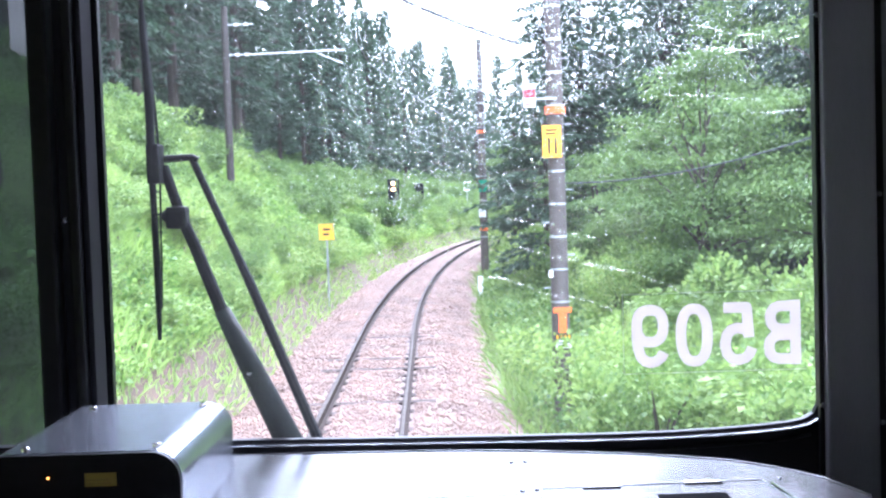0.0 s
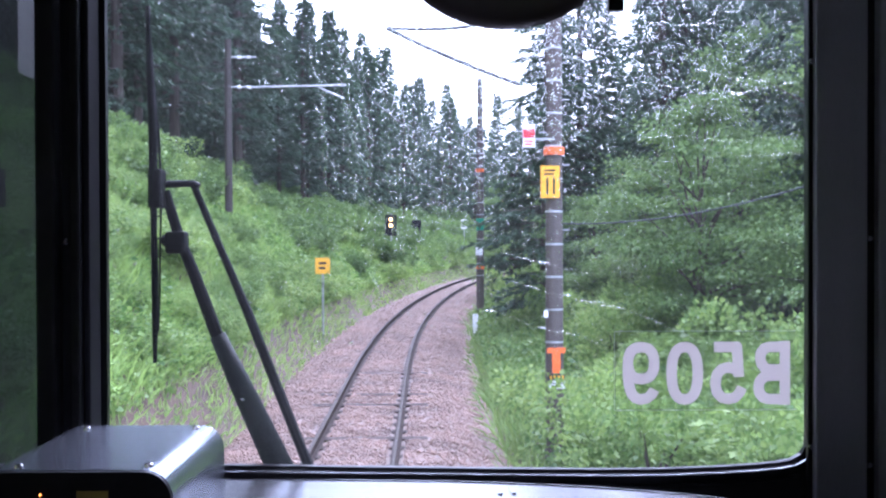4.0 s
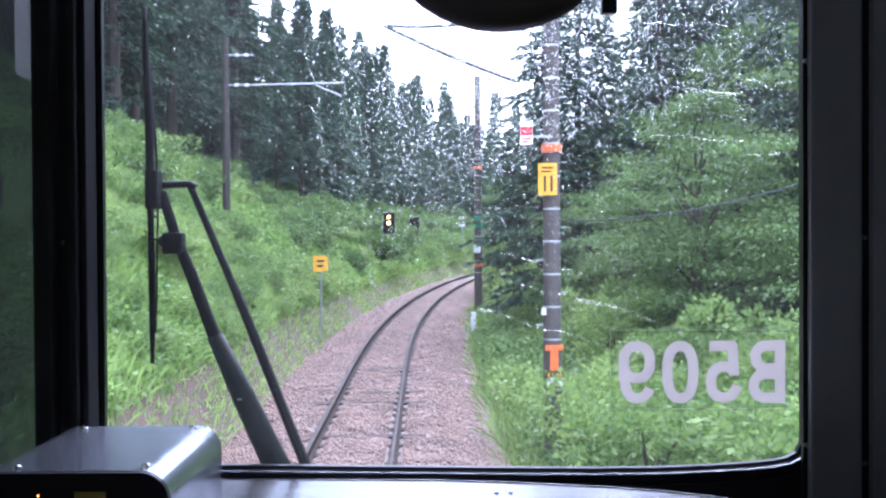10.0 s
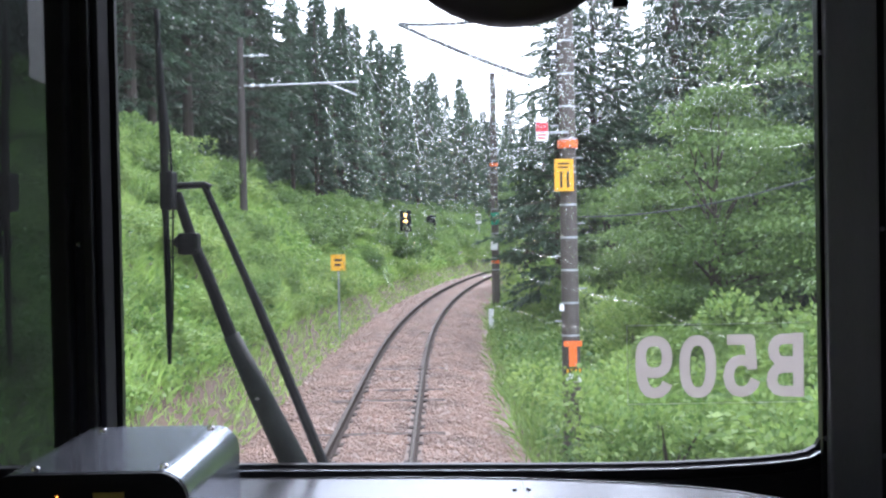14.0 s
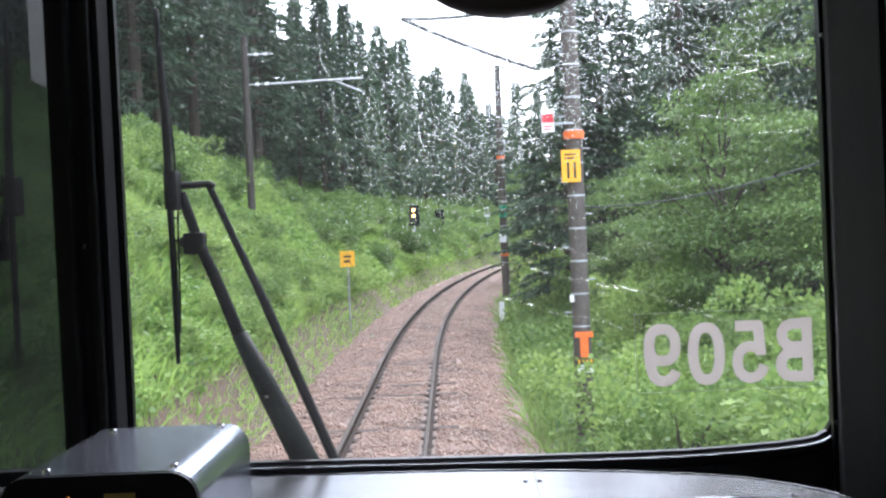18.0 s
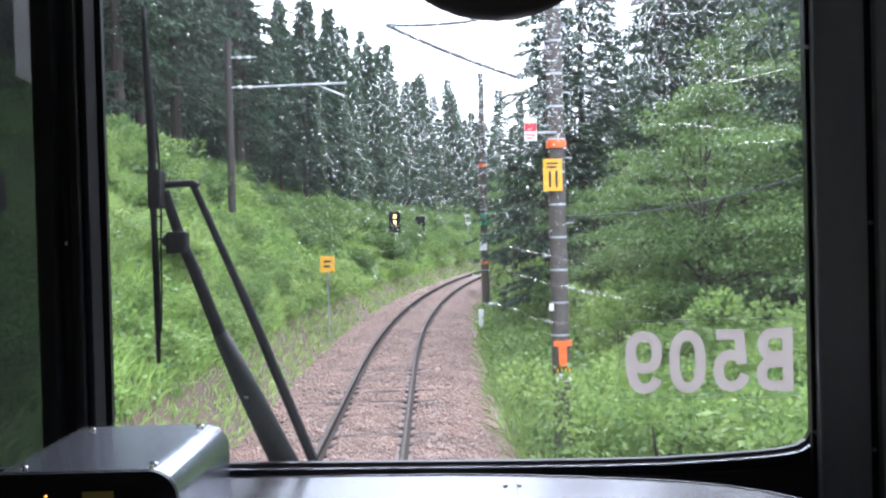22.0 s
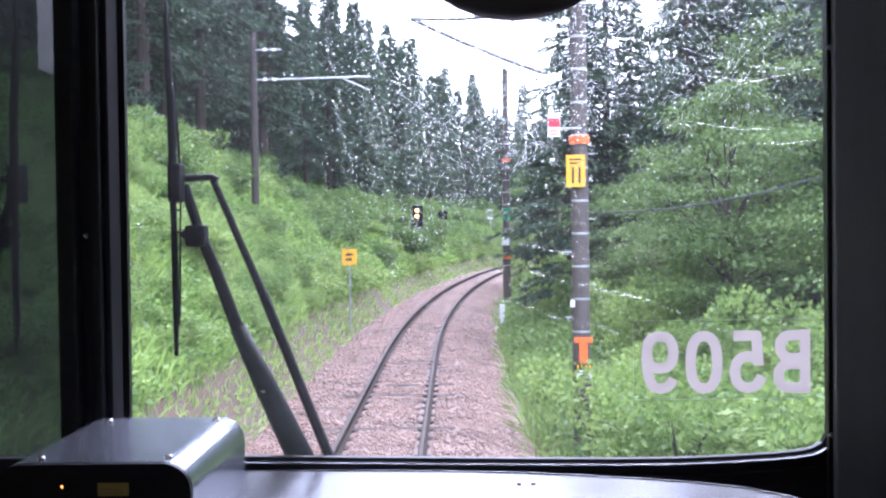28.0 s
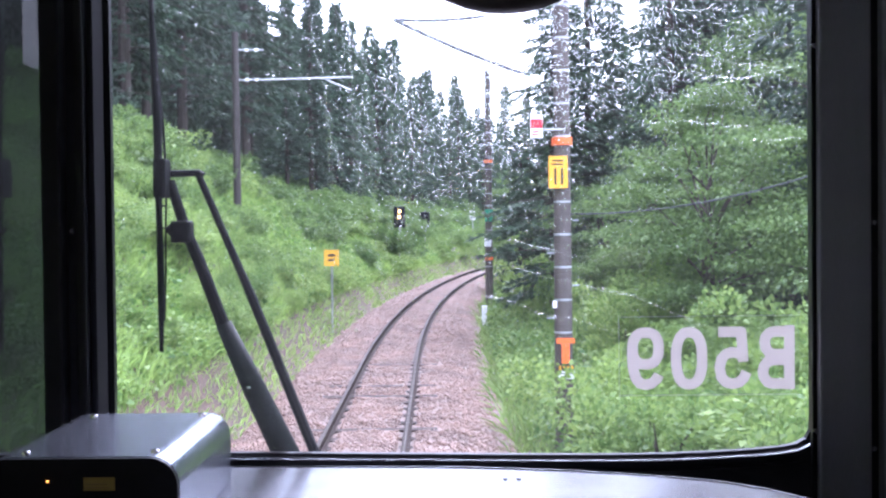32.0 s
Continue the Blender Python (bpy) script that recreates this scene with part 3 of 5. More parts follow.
part("edge_rail", tubed([(0.2885, 1.068, 2.6012), (0.2925, 1.01, 2.6012), (0.292, 0.8, 2.6012)], 0.0012, 6), ALLOY, desk, "bright edge rail")
for x, y in ((0.0561, 1.183), (0.0705, 1.1835), (0.0597, 1.0673), (0.0729, 1.0697), (0.2999, 1.083)):
    part("screw", lathe(bmesh.new(), [(0.0026, 2.6), (0.0024, 2.6012), (0.0012, 2.602)], 10, pose(x, y, 0)), ALLOY, desk)

# the small apparatus box
unit = thing("apparatus_box", "steel apparatus box with a black face and an orange lamp", "box")
X0, X1, Y0, Y1, Z1 = -0.394, -0.2265, 0.957, 1.186, 2.6715
R = 0.024
shell = [(X0, 2.601), (X1, 2.601)] + corner(X1 - R, Z1 - R, R, 0, 90, 8) + corner(X0 + R, Z1 - R, R, 90, 180, 8)
bm = prism(bmesh.new(), shell, Y0 + 0.004, Y1)
part("casing", bm, STEEL_BOX, unit)
face = [(X0, 2.601), (X1 - 0.0005, 2.601)] + corner(X1 - R, Z1 - R, R - 0.0005, 0, 90, 8) + corner(X0 + R, Z1 - R, R - 0.0005, 90, 180, 8)
front = part("face_plate", prism(bmesh.new(), face, Y0 - 0.002, Y0 + 0.0035), BLACK, unit, "matt black face plate")
part("lamp", lathe(bmesh.new(), [(0.0009, 0), (0.0009, 0.001), (0.0005, 0.0016)], 12, pose(-0.335, Y0 - 0.002, 2.6525, 90)), LED, front, "small lit orange lamp")
part("sticker", boxed(-0.305, Y0 - 0.0027, 2.6445, -0.279, Y0 - 0.0021, 2.6555), LABEL, front, "yellow label")
for k in range(2):
    part("print_line", boxed(-0.303, Y0 - 0.0031, 2.6465 + 0.003 * k, -0.283 - 0.002 * k, Y0 - 0.0028, 2.6473 + 0.003 * k), LABEL_PRINT, front)
for x, y in ((-0.360, 0.975), (-0.2515, 0.978), (-0.360, 1.163), (-0.2515, 1.166)):
    part("screw", lathe(bmesh.new(), [(0.0042, Z1), (0.004, Z1 + 0.0018), (0.0022, Z1 + 0.003)], 12, pose(x, y, 0)), CHROME, unit, "domed steel screw")

# the round mirror overhead and the small tab beside it
mirror = thing("overhead_mirror", "round black overhead mirror with a dark rim", "mirror")
bm = bmesh.new()
lathe(bm, [(0.07, 0), (0.083, 0.004), (0.086, 0.012), (0.08, 0.02), (0.05, 0.028)], 40, pose(0.040, 0.80, 3.0875, 84))
part("rim", bm, MIRROR, mirror, "dark brown moulded rim", True)
part("face", lathe(bmesh.new(), [(0.069, 0), (0.07, -0.0005)][::-1], 40, pose(0.040, 0.7985, 3.0875, 84)), BLACK, mirror)
part("bracket", tubed([(0.04, 0.82, 3.1), (0.04, 0.86, 3.25), (0.04, 0.88, 3.425)], 0.008), BLACK, mirror)
part("clip", boxed(0.045, 0.789, 3.0225, 0.0535, 0.797, 3.0375, 0.001), CHROME, mirror, "small metal clip")
tab = thing("ceiling_bracket", "small black bracket hanging beside the mirror", "bracket")
part("plate", boxed(0.107, 0.765, 3.0133, 0.1175, 0.772, 3.425, 0.001), BLACK, tab)

# lettering on the glass, read from behind
film = thing("window_lettering", "white letters on a clear film on the windscreen", "sign")
part("film_sheet", boxed(0.1905, 1.2985, 2.668, 0.3935, 1.2989, 2.757), FILM, film, "clear film sheet")
for name, box_edges in (("film_edge", (0.1905, 2.6678, 0.3935, 2.6684)), ("film_edge", (0.1905, 2.7566, 0.3935, 2.7571)), ("film_edge", (0.1902, 2.668, 0.1907, 2.757))):
    part(name, boxed(box_edges[0], 1.2978, box_edges[1], box_edges[2], 1.2984, box_edges[3]), EDGEFILM, film, "pale edge of the film")
for o in film.children:
    o.visible_shadow = False


def union_mesh(lines, width, low_x, low_z, high_x, high_z, y, cells=64):
    """One flat outline covering several strokes, each of (x, z) points and closed or not."""
    xs, zs = np.linspace(low_x, high_x, cells + 1), np.linspace(low_z, high_z, cells + 1)
    X, Z = np.meshgrid(xs, zs)
    field = np.full(X.shape, 1.0)
    for points, closed in lines:
        n = len(points)
        for k in range(n if closed else n - 1):
            (ax, az), (bx, bz) = points[k], points[(k + 1) % n]
            half = math.hypot(bx - ax, bz - az) / 2
            ux, uz = (bx - ax) / (2 * half), (bz - az) / (2 * half)
            px, pz = X - (ax + bx) / 2, Z - (az + bz) / 2
            field = np.minimum(field, np.maximum(np.abs(px * ux + pz * uz) - half, np.abs(pz * ux - px * uz) - width / 2))
            if closed or k:
                field = np.minimum(field, np.hypot(X - ax, Z - az) - width / 2)
    bm = bmesh.new()
    made = {}

    def vertex(x, z):
        key = (round(x, 6), round(z, 6))
        if key not in made:
            made[key] = bm.verts.new((x, y, z))
        return made[key]

    for r in range(cells):
        for q in range(cells):
            ring = [(r, q), (r, q + 1), (r + 1, q + 1), (r + 1, q)]
            if min(field[p] for p in ring) >= 0:
                continue
            out = []
            for p, o in zip(ring, ring[1:] + ring[:1]):
                if field[p] < 0:
                    out.append(vertex(X[p], Z[p]))
                if (field[p] < 0) != (field[o] < 0):
                    t = field[p] / (field[p] - field[o])
                    out.append(vertex(X[p] + t * (X[o] - X[p]), Z[p] + t * (Z[o] - Z[p])))
            out = list(dict.fromkeys(out))
            if len(out) > 2:
                bm.faces.new(out)
    return bm


def loop(cx, cz, rx, rz, n=28, power=0.82):
    """A squared oval."""
    out = []
    for k in range(n):
        ca, sa = math.cos(k * math.tau / n), math.sin(k * math.tau / n)
        out.append((cx + rx * math.copysign(abs(ca) ** power, ca), cz + rz * math.copysign(abs(sa) ** power, sa)))
    return out


LETTERS = {
    "B": [([(0.15, 0.0), (0.15, 1.0)], False),
          ([(0.2, 0.908), (0.56, 0.908), (0.7, 0.88), (0.79, 0.81), (0.81, 0.735), (0.78, 0.65), (0.69, 0.58), (0.56, 0.552), (0.2, 0.552)], False),
          ([(0.2, 0.46), (0.58, 0.46), (0.74, 0.43), (0.83, 0.36), (0.855, 0.275), (0.83, 0.19), (0.74, 0.12), (0.58, 0.092), (0.2, 0.092)], False)],
    "5": [([(0.88, 0.908), (0.27, 0.908), (0.215, 0.44)], False),
          ([(0.2, 0.505), (0.34, 0.57), (0.52, 0.59), (0.68, 0.56), (0.8, 0.48), (0.85, 0.34), (0.8, 0.2), (0.68, 0.12), (0.5, 0.092), (0.32, 0.12), (0.2, 0.19), (0.13, 0.28)], False)],
    "0": [(loop(0.5, 0.5, 0.35, 0.408), True)],
    "9": [(loop(0.5, 0.66, 0.35, 0.248), True),
          ([(0.85, 0.66), (0.855, 0.5), (0.83, 0.33), (0.76, 0.19), (0.65, 0.115), (0.5, 0.092), (0.35, 0.11), (0.22, 0.17), (0.15, 0.25)], False)],
}


def lettering(text, left, right, low, high, y):
    """Letters seen from behind: each is a part of the film's lettering."""
    step = (right - left) / len(text)
    wide = step * 0.86
    for k, ch in enumerate(text):
        lines = [([(right - k * step - u * wide, low + v * (high - low)) for u, v in line], closed) for line, closed in LETTERS[ch]]
        edge = right - k * step
        part("letter", union_mesh(lines, 0.0118, edge - wide * 1.06, low - 0.001, edge + wide * 0.06, high + 0.001, y), LETTER, film, "flat white letter")


lettering("B509", 0.1925, 0.388, 2.6735, 2.7455, 1.298)


# ---- wipers outside the glass ----
def wiper():
    w = thing("windscreen_wiper", "black pantograph windscreen wiper standing upright on wet glass", "wiper", "wipers")
    Y = 1.345
    B = Y - 0.022
    blade = part("blade", tubed([(-0.3364, B, 3.127), (-0.3362, B, 3.106), (-0.3350, B, 3.06), (-0.3325, B, 3.01), (-0.3314, B, 2.977), (-0.3317, B, 2.92), (-0.3311, B, 2.87), (-0.3304, B, 2.82), (-0.3304, B, 2.77), (-0.3308, B, 2.72)],
                 [0.0033, 0.0027, 0.0042, 0.005, 0.0054, 0.0046, 0.0037, 0.0042, 0.0038, 0.0024], 8), WIPER, w, "rubber wiper blade", True)
    S = Y - 0.01
    part("spine", tubed([(-0.3352, S, 3.082), (-0.3336, S, 3.043), (-0.3308, S, 3.01), (-0.3278, S, 2.977), (-0.3262, S, 2.94), (-0.3258, S, 2.895), (-0.3272, S, 2.846), (-0.3279, S, 2.801), (-0.3295, S, 2.755)],
         [0.001, 0.0016, 0.0018, 0.0016, 0.0014, 0.0012, 0.0011, 0.0012, 0.001], 6), WIPER, blade)
    for z in (3.06, 2.99, 2.962, 2.952, 2.888, 2.862, 2.842):
        part("claw", tubed([(-0.3335 + 0.02 * max(0, 2.97 - z), B + 0.002, z), (-0.3262, S, z)], 0.0012, 6), WIPER, blade)
    part("blade_holder", boxed(-0.3374, Y - 0.026, 2.897, -0.3226, Y + 0.004, 2.942, 0.003), WIPER, w)
    part("link", tubed([(-0.33, Y, 2.925), (-0.29, Y, 2.9262), (-0.2845, Y, 2.922)], [0.0045, 0.004, 0.005], 8), WIPER, w)
    part("thin_arm", tubed([(-0.2905, Y, 2.9245), (-0.2660, Y, 2.866), (-0.2440, Y, 2.814), (-0.2290, Y, 2.778), (-0.1590, Y, 2.598), (-0.1140, Y, 2.48)], [0.0042, 0.0045, 0.0048, 0.0058, 0.0062, 0.0064], 8), WIPER, w, "thin parallel arm")
    arm = part("main_arm", tubed([(-0.3235, Y, 2.917), (-0.3055, Y, 2.858), (-0.2905, Y, 2.822), (-0.2620, Y, 2.744)], [0.006, 0.0065, 0.0072, 0.008], 10), WIPER, w, "thick main arm")
    part("arm_sleeve", tubed([(-0.2635, Y, 2.75), (-0.2295, Y, 2.676), (-0.1930, Y, 2.598), (-0.1395, Y, 2.48)], [0.0095, 0.0135, 0.016, 0.017], 20), GREYPAINT, arm, "dark grey arm sleeve", True)
    part("joint", boxed(-0.322, Y - 0.012, 2.845, -0.298, Y + 0.012, 2.8705, 0.004), WIPER, arm)
    part("knob", lathe(bmesh.new(), [(0.005, 0), (0.007, 0.002), (0.006, 0.005), (0.003, 0.007)], 12, pose(-0.321, Y, 2.860, 0, -90)), WIPER, arm)
    part("spring", tubed([(-0.3025, Y + 0.006, 2.846), (-0.2955, Y + 0.01, 2.82), (-0.2835, Y + 0.006, 2.8)], 0.0035, 8), WIPER, arm)
    part("clip", boxed(-0.2345, Y - 0.018, 2.676, -0.2295, Y - 0.013, 2.679), CHROME, arm)
    part("pivot", tubed([(-0.14, Y, 2.48), (-0.12, Y, 2.47), (-0.10, Y, 2.48)], 0.02, 10), WIPER, w)
    return w


first_wiper = wiper()
# copy set as the first wiper's mirror image about the window post
mirrored_wiper = copy_thing(first_wiper, pose(-0.846, 0, 0.002) @ Matrix.Diagonal((-1, 1, 1, 1)))


# ---- rain on the glass ----
def raindrops():
    rng = np.random.default_rng(4)
    y = GLASS_Y + 0.0054
    pts = []
    # a dense field high in the middle, thinning out to the sides and below
    while len(pts) < 13500:
        x, z = rng.uniform(-0.37, 0.40), rng.uniform(2.615, 3.16)
        band = math.exp(-((x - 0.06) / (0.17 if x < 0.06 else 0.3)) ** 2) * np.interp(x, [-0.3, -0.2, -0.12, -0.05], [0.03, 0.15, 0.6, 1.0]) * np.interp(z, [2.7, 2.82, 2.95, 3.16], [0.04, 0.3, 0.9, 1.0])
        swept = 0.25 if (z - 2.6) < 0.28 + 0.12 * math.sin(6 * x) else 1.0
        if rng.random() < (band + 0.018) * swept:
            pts.append((x, z, rng.lognormal(math.log(0.00052), 0.4)))
    a = [(k * math.tau / 7) for k in range(7)]
    verts, faces = [], []
    for x, z, r in pts:
        b = len(verts)
        s, tall = rng.uniform(0.9, 1.4), rng.uniform(0.5, 1.0)
        for q, h in ((1.0, 0.0), (0.86, 0.5), (0.48, 0.8)):
            verts += [(x + q * r * math.cos(t), y + h * tall * r, z + q * r * s * math.sin(t) * (1.15 if math.sin(t) < 0 else 1)) for t in a]
        verts.append((x, y + 0.9 * tall * r, z))
        for ring in (0, 7):
            for k in range(7):
                j = (k + 1) % 7
                faces.append((b + ring + k, b + ring + j, b + ring + 7 + j, b + ring + 7 + k))
        for k in range(7):
            j = (k + 1) % 7
            faces.append((b + 14 + k, b + 14 + j, b + 21, b + 21))
    tri = []
    for f in faces:
        tri.append((f[0], f[1], f[2]))
        if f[2] != f[3]:
            tri.append((f[0], f[2], f[3]))
    me = raw_mesh("raindrops", np.array(verts), np.array(tri), WATER, True)
    ob = tagged(new("raindrops", me), "clear raindrops clinging to the windscreen", "raindrops", kind="stuff")
    ob.visible_shadow = False
    # runs of water: wandering thin beads, falling in the middle and blown sideways near the edge
    bm = bmesh.new()
    for k in range(31):
        if k < 20:
            x, z, n = rng.uniform(-0.15, 0.03) if k < 16 else rng.uniform(0.03, 0.3), rng.uniform(3.0, 3.16), int(rng.uniform(14, 42))
            line = [(x, y + 0.0003, z)]
            for i in range(n):
                x += rng.normal(0.0008, 0.0018) + 0.0016 * math.sin(0.8 * i + k)
                z -= 0.007
                line.append((x, y + 0.0003, z))
        else:
            high = k % 3 > 0
            x, z, n = (rng.uniform(0.2, 0.33), rng.uniform(2.95, 3.13), int(rng.uniform(8, 18))) if high else (rng.uniform(0.02, 0.2), rng.uniform(2.78, 2.86), int(rng.uniform(10, 22)))
            slope = rng.uniform(-0.2, 0.3) if high else rng.uniform(-0.45, -0.2)
            line = [(x, y + 0.0003, z)]
            turn, wave = rng.uniform(0, 6), rng.uniform(0.5, 1.1)
            for i in range(2 * n):
                x += 0.004
                z += 0.004 * slope + 0.0011 * math.sin(turn + wave * i) * math.sin(0.37 * i + turn) + rng.normal(0, 0.0003)
                line.append((min(x, 0.4), y + 0.0003, z))
        tube(bm, line, [(0.00024 if k < 20 else 0.00012) * rng.uniform(0.5, 1.7) for _ in line], 6)
    ob = tagged(mesh_object("water_runs", bm, WATER, smooth=True), "thin wandering runs of rainwater on glass", "water", kind="stuff")
    ob.visible_shadow = False


raindrops()

# ---- the track ----
track = thing("railway_track", "narrow-gauge railway track with rusty rails and worn bright heads", "track", kind="structure")


def rail_profile(bm, offset, outline, ys):
    rings = []
    for y in ys:
        x = centre(y) + offset
        rings.append([bm.verts.new((x + dx, y, dz)) for dx, dz in outline])
    for lo, hi in zip(rings, rings[1:]):
        for k in range(len(outline)):
            j = (k + 1) % len(outline)
            bm.faces.new((lo[k], lo[j], hi[j], hi[k]))
    bmesh.ops.recalc_face_normals(bm, faces=bm.faces[:])
    return bm


RAIL_YS = [-268 + 3 * i for i in range(90)] + [2 + i for i in range(0, 140)] + [142 + 3 * i for i in range(34)]
FOOT = [(-0.061, -0.15), (0.061, -0.15), (0.061, -0.14), (0.009, -0.125), (0.009, -0.04), (0.032, -0.028), (0.032, -0.004), (-0.032, -0.004), (-0.032, -0.028), (-0.009, -0.04), (-0.009, -0.125), (-0.061, -0.14)]
HEAD = [(-0.02, -0.005), (0.02, -0.005), (0.02, 0.0), (-0.02, 0.0)]
for side in (-0.566, 0.566):
    r = part("rail", rail_profile(bmesh.new(), side, FOOT, RAIL_YS), RAIL_SIDE, track, "rust-brown steel rail")
    part("head", rail_profile(bmesh.new(), side, HEAD, RAIL_YS), RAIL_TOP, r, "bright worn running surface")

proto = boxed(-1.02, -0.11, -0.29, 1.02, 0.11, -0.15, 0.012)
sleeper_mesh = bpy.data.meshes.new("sleeper")
proto.to_mesh(sleeper_mesh)
proto.free()
sleeper_mesh.materials.append(SLEEPER)
for k in range(190):
    y = -14.0 + 0.66 * k
    o = new("sleeper", sleeper_mesh)
    o.parent = track
    bend = math.atan2(centre(y + 0.5) - centre(y - 0.5), 1.0)
    o.matrix_basis = pose(centre(y) + random.uniform(-0.02, 0.02), y, (0.012 if (k * 7 + k // 9) % 5 > 3 else -0.006) + random.uniform(-0.006, 0.006), 0, 0, -math.degrees(bend) + random.uniform(-0.6, 0.6))


def stones():
    rng = np.random.default_rng(9)
    n = 120000
    y = 8 + 62 * rng.random(n) ** 1.8
    s = rng.uniform(-2.6, 2.1, n)
    row = np.round((y + 14) / 0.66)
    on_sleeper = (np.abs(y + 14 - 0.66 * row) < 0.115) & (np.abs(s) < 1.04) & (np.mod(row * 7 + row // 9, 5) > 3)
    keep = (np.abs(np.abs(s) - 0.566) > 0.12) & ~on_sleeper
    y, s = y[keep], s[keep]
    n = len(y)
    oct_v = np.array([(1, 0, 0), (0, 1, 0), (-1, 0, 0), (0, -1, 0), (0, 0, 1), (0, 0, -1)], float)
    oct_f = np.array([(0, 1, 4), (1, 2, 4), (2, 3, 4), (3, 0, 4), (1, 0, 5), (2, 1, 5), (3, 2, 5), (0, 3, 5)])
    size = rng.lognormal(math.log(0.0135), 0.4, n) * (1 + y / 60)
    base = np.array([(centre(a) + b, a, bed_height(centre(a) + b, a) + 0.008) for a, b in zip(y, s)])
    ang, tip = rng.uniform(0, math.tau, n), rng.uniform(-1.2, 1.2, n)
    v = oct_v[None] * rng.uniform(0.6, 1.35, (n, 6, 1)) * size[:, None, None] * np.array([1, 1, 0.8])
    ct, st = np.cos(tip)[:, None], np.sin(tip)[:, None]
    v = np.stack([v[..., 0], v[..., 1] * ct - v[..., 2] * st, v[..., 1] * st + v[..., 2] * ct], -1)
    c, d = np.cos(ang)[:, None], np.sin(ang)[:, None]
    v = np.stack([v[..., 0] * c - v[..., 1] * d, v[..., 0] * d + v[..., 1] * c, v[..., 2]], -1) + base[:, None]
    f = (oct_f[None] + 6 * np.arange(n)[:, None, None]).reshape(-1, 3)
    tagged(new("ballast_stones", raw_mesh("ballast_stones", v.reshape(-1, 3), f, STONE)), "loose brown and grey ballast stones between the rails", "stones", kind="stuff")


stones()


# ---- grass and low plants ----
def blades(name, label, count, s_range, y_range, tall, mat, seed, wide=0.035, bias=1.5, grow=1.0):
    rng = np.random.default_rng(seed)
    y = y_range[0] + (y_range[1] - y_range[0]) * rng.random(count) ** bias
    s = rng.uniform(*s_range, count)
    base = np.array([(centre(a) + b, a, ground_height(centre(a) + b, a) - 0.03) for a, b in zip(y, s)])
    patch = np.array([0.6 + 0.8 * (0.5 + noise.noise((p[0] * 0.5, p[1] * 0.5, seed))) for p in base])
    way = np.stack([rng.normal(0, 0.5, count), rng.normal(0, 0.5, count), np.ones(count)], -1)
    scale = 1 + grow * np.maximum(0, y) / 60
    L = rng.uniform(*tall, count) * patch
    W = wide * rng.uniform(0.6, 1.5, count) * scale
    me = leaf_mesh(name, base, way, L, W, rng, mat, droop=0.25)
    tagged(new(name, me), label, "grass", kind="stuff")


blades("bank_grass", "bright green grass covering a steep bank", 150000, (-7.4, -2.7), (2, 125), (0.2, 0.62), GRASS, 11, 0.024)
blades("edge_grass", "sparse grass on bare earth at the foot of the bank", 13000, (-2.95, -1.95), (2, 110), (0.12, 0.35), GRASS, 13, 0.022)
blades("bank_grass", "bright green grass covering a steep bank", 26000, (-7.4, -2.3), (-16, 3), (0.2, 0.62), GRASS, 14, 0.024, 1.0)
blades("verge_grass", "long green grass along the track's verge", 84000, (2.05, 9.0), (2, 125), (0.2, 0.62), VERGE, 12, 0.024)
blades("verge_grass", "long green grass along the track's verge", 40000, (2.2, 9.0), (-16, 3), (0.2, 0.62), VERGE, 15, 0.024, 1.0)


def weeds(name, label, count, s_range, y_range, mat, seed):
    """Broad small leaves standing over the grass in drifts."""
    rng = np.random.default_rng(seed)
    P = []
    while len(P) < count:
        y = y_range[0] + (y_range[1] - y_range[0]) * rng.random() ** 1.6
        s = rng.uniform(*s_range)
        x = centre(y) + s
        drift = noise.noise((x * 0.6, y * 0.35, seed * 1.7))
        if drift < rng.uniform(-0.25, 0.35):
            continue
        P.append((x, y, ground_height(x, y) + rng.uniform(0.1, 0.35 + 0.45 * max(0, drift))))
    P = np.array(P)
    way = rng.normal(size=(count, 3)) * np.array([1, 1, 0.5]) + np.array([0, 0, 0.25])
    L = rng.uniform(0.05, 0.12, count) * (1 + P[:, 1] / 70)
    me = leaf_mesh(name, P, way, L, L * rng.uniform(0.5, 0.8, count), rng, mat, 0.2)
    tagged(new(name, me), label, "weeds", kind="stuff")


weeds("bank_weeds", "leafy green weeds growing through the bank's grass", 90000, (-7.4, -2.65), (5, 125), GRASS, 21)
weeds("verge_weeds", "leafy green weeds along the verge", 45000, (2.3, 8.5), (5, 120), SHRUB, 22)


def shrub_mesh(name, seed, size, mat, n=5600, leaf=(0.04, 0.09)):
    rng = np.random.default_rng(seed)
    heads = rng.normal(size=(16, 3)) * np.array([0.42, 0.42, 0.2]) * size + np.array([0, 0, 0.42 * size])
    k = rng.integers(0, 16, n)
    d = rng.normal(size=(n, 3))
    d /= np.linalg.norm(d, axis=1, keepdims=True)
    pts = heads[k] + d * size * 0.3 * rng.uniform(0.5, 1.0, (n, 1))
    pts[:, 2] = np.abs(pts[:, 2])
    way = d + np.array([0, 0, 0.35]) + rng.normal(size=(n, 3)) * 0.4
    L = rng.uniform(*leaf, n)
    return leaf_mesh(name, pts, way, L, L * rng.uniform(0.45, 0.7, n), rng, mat)


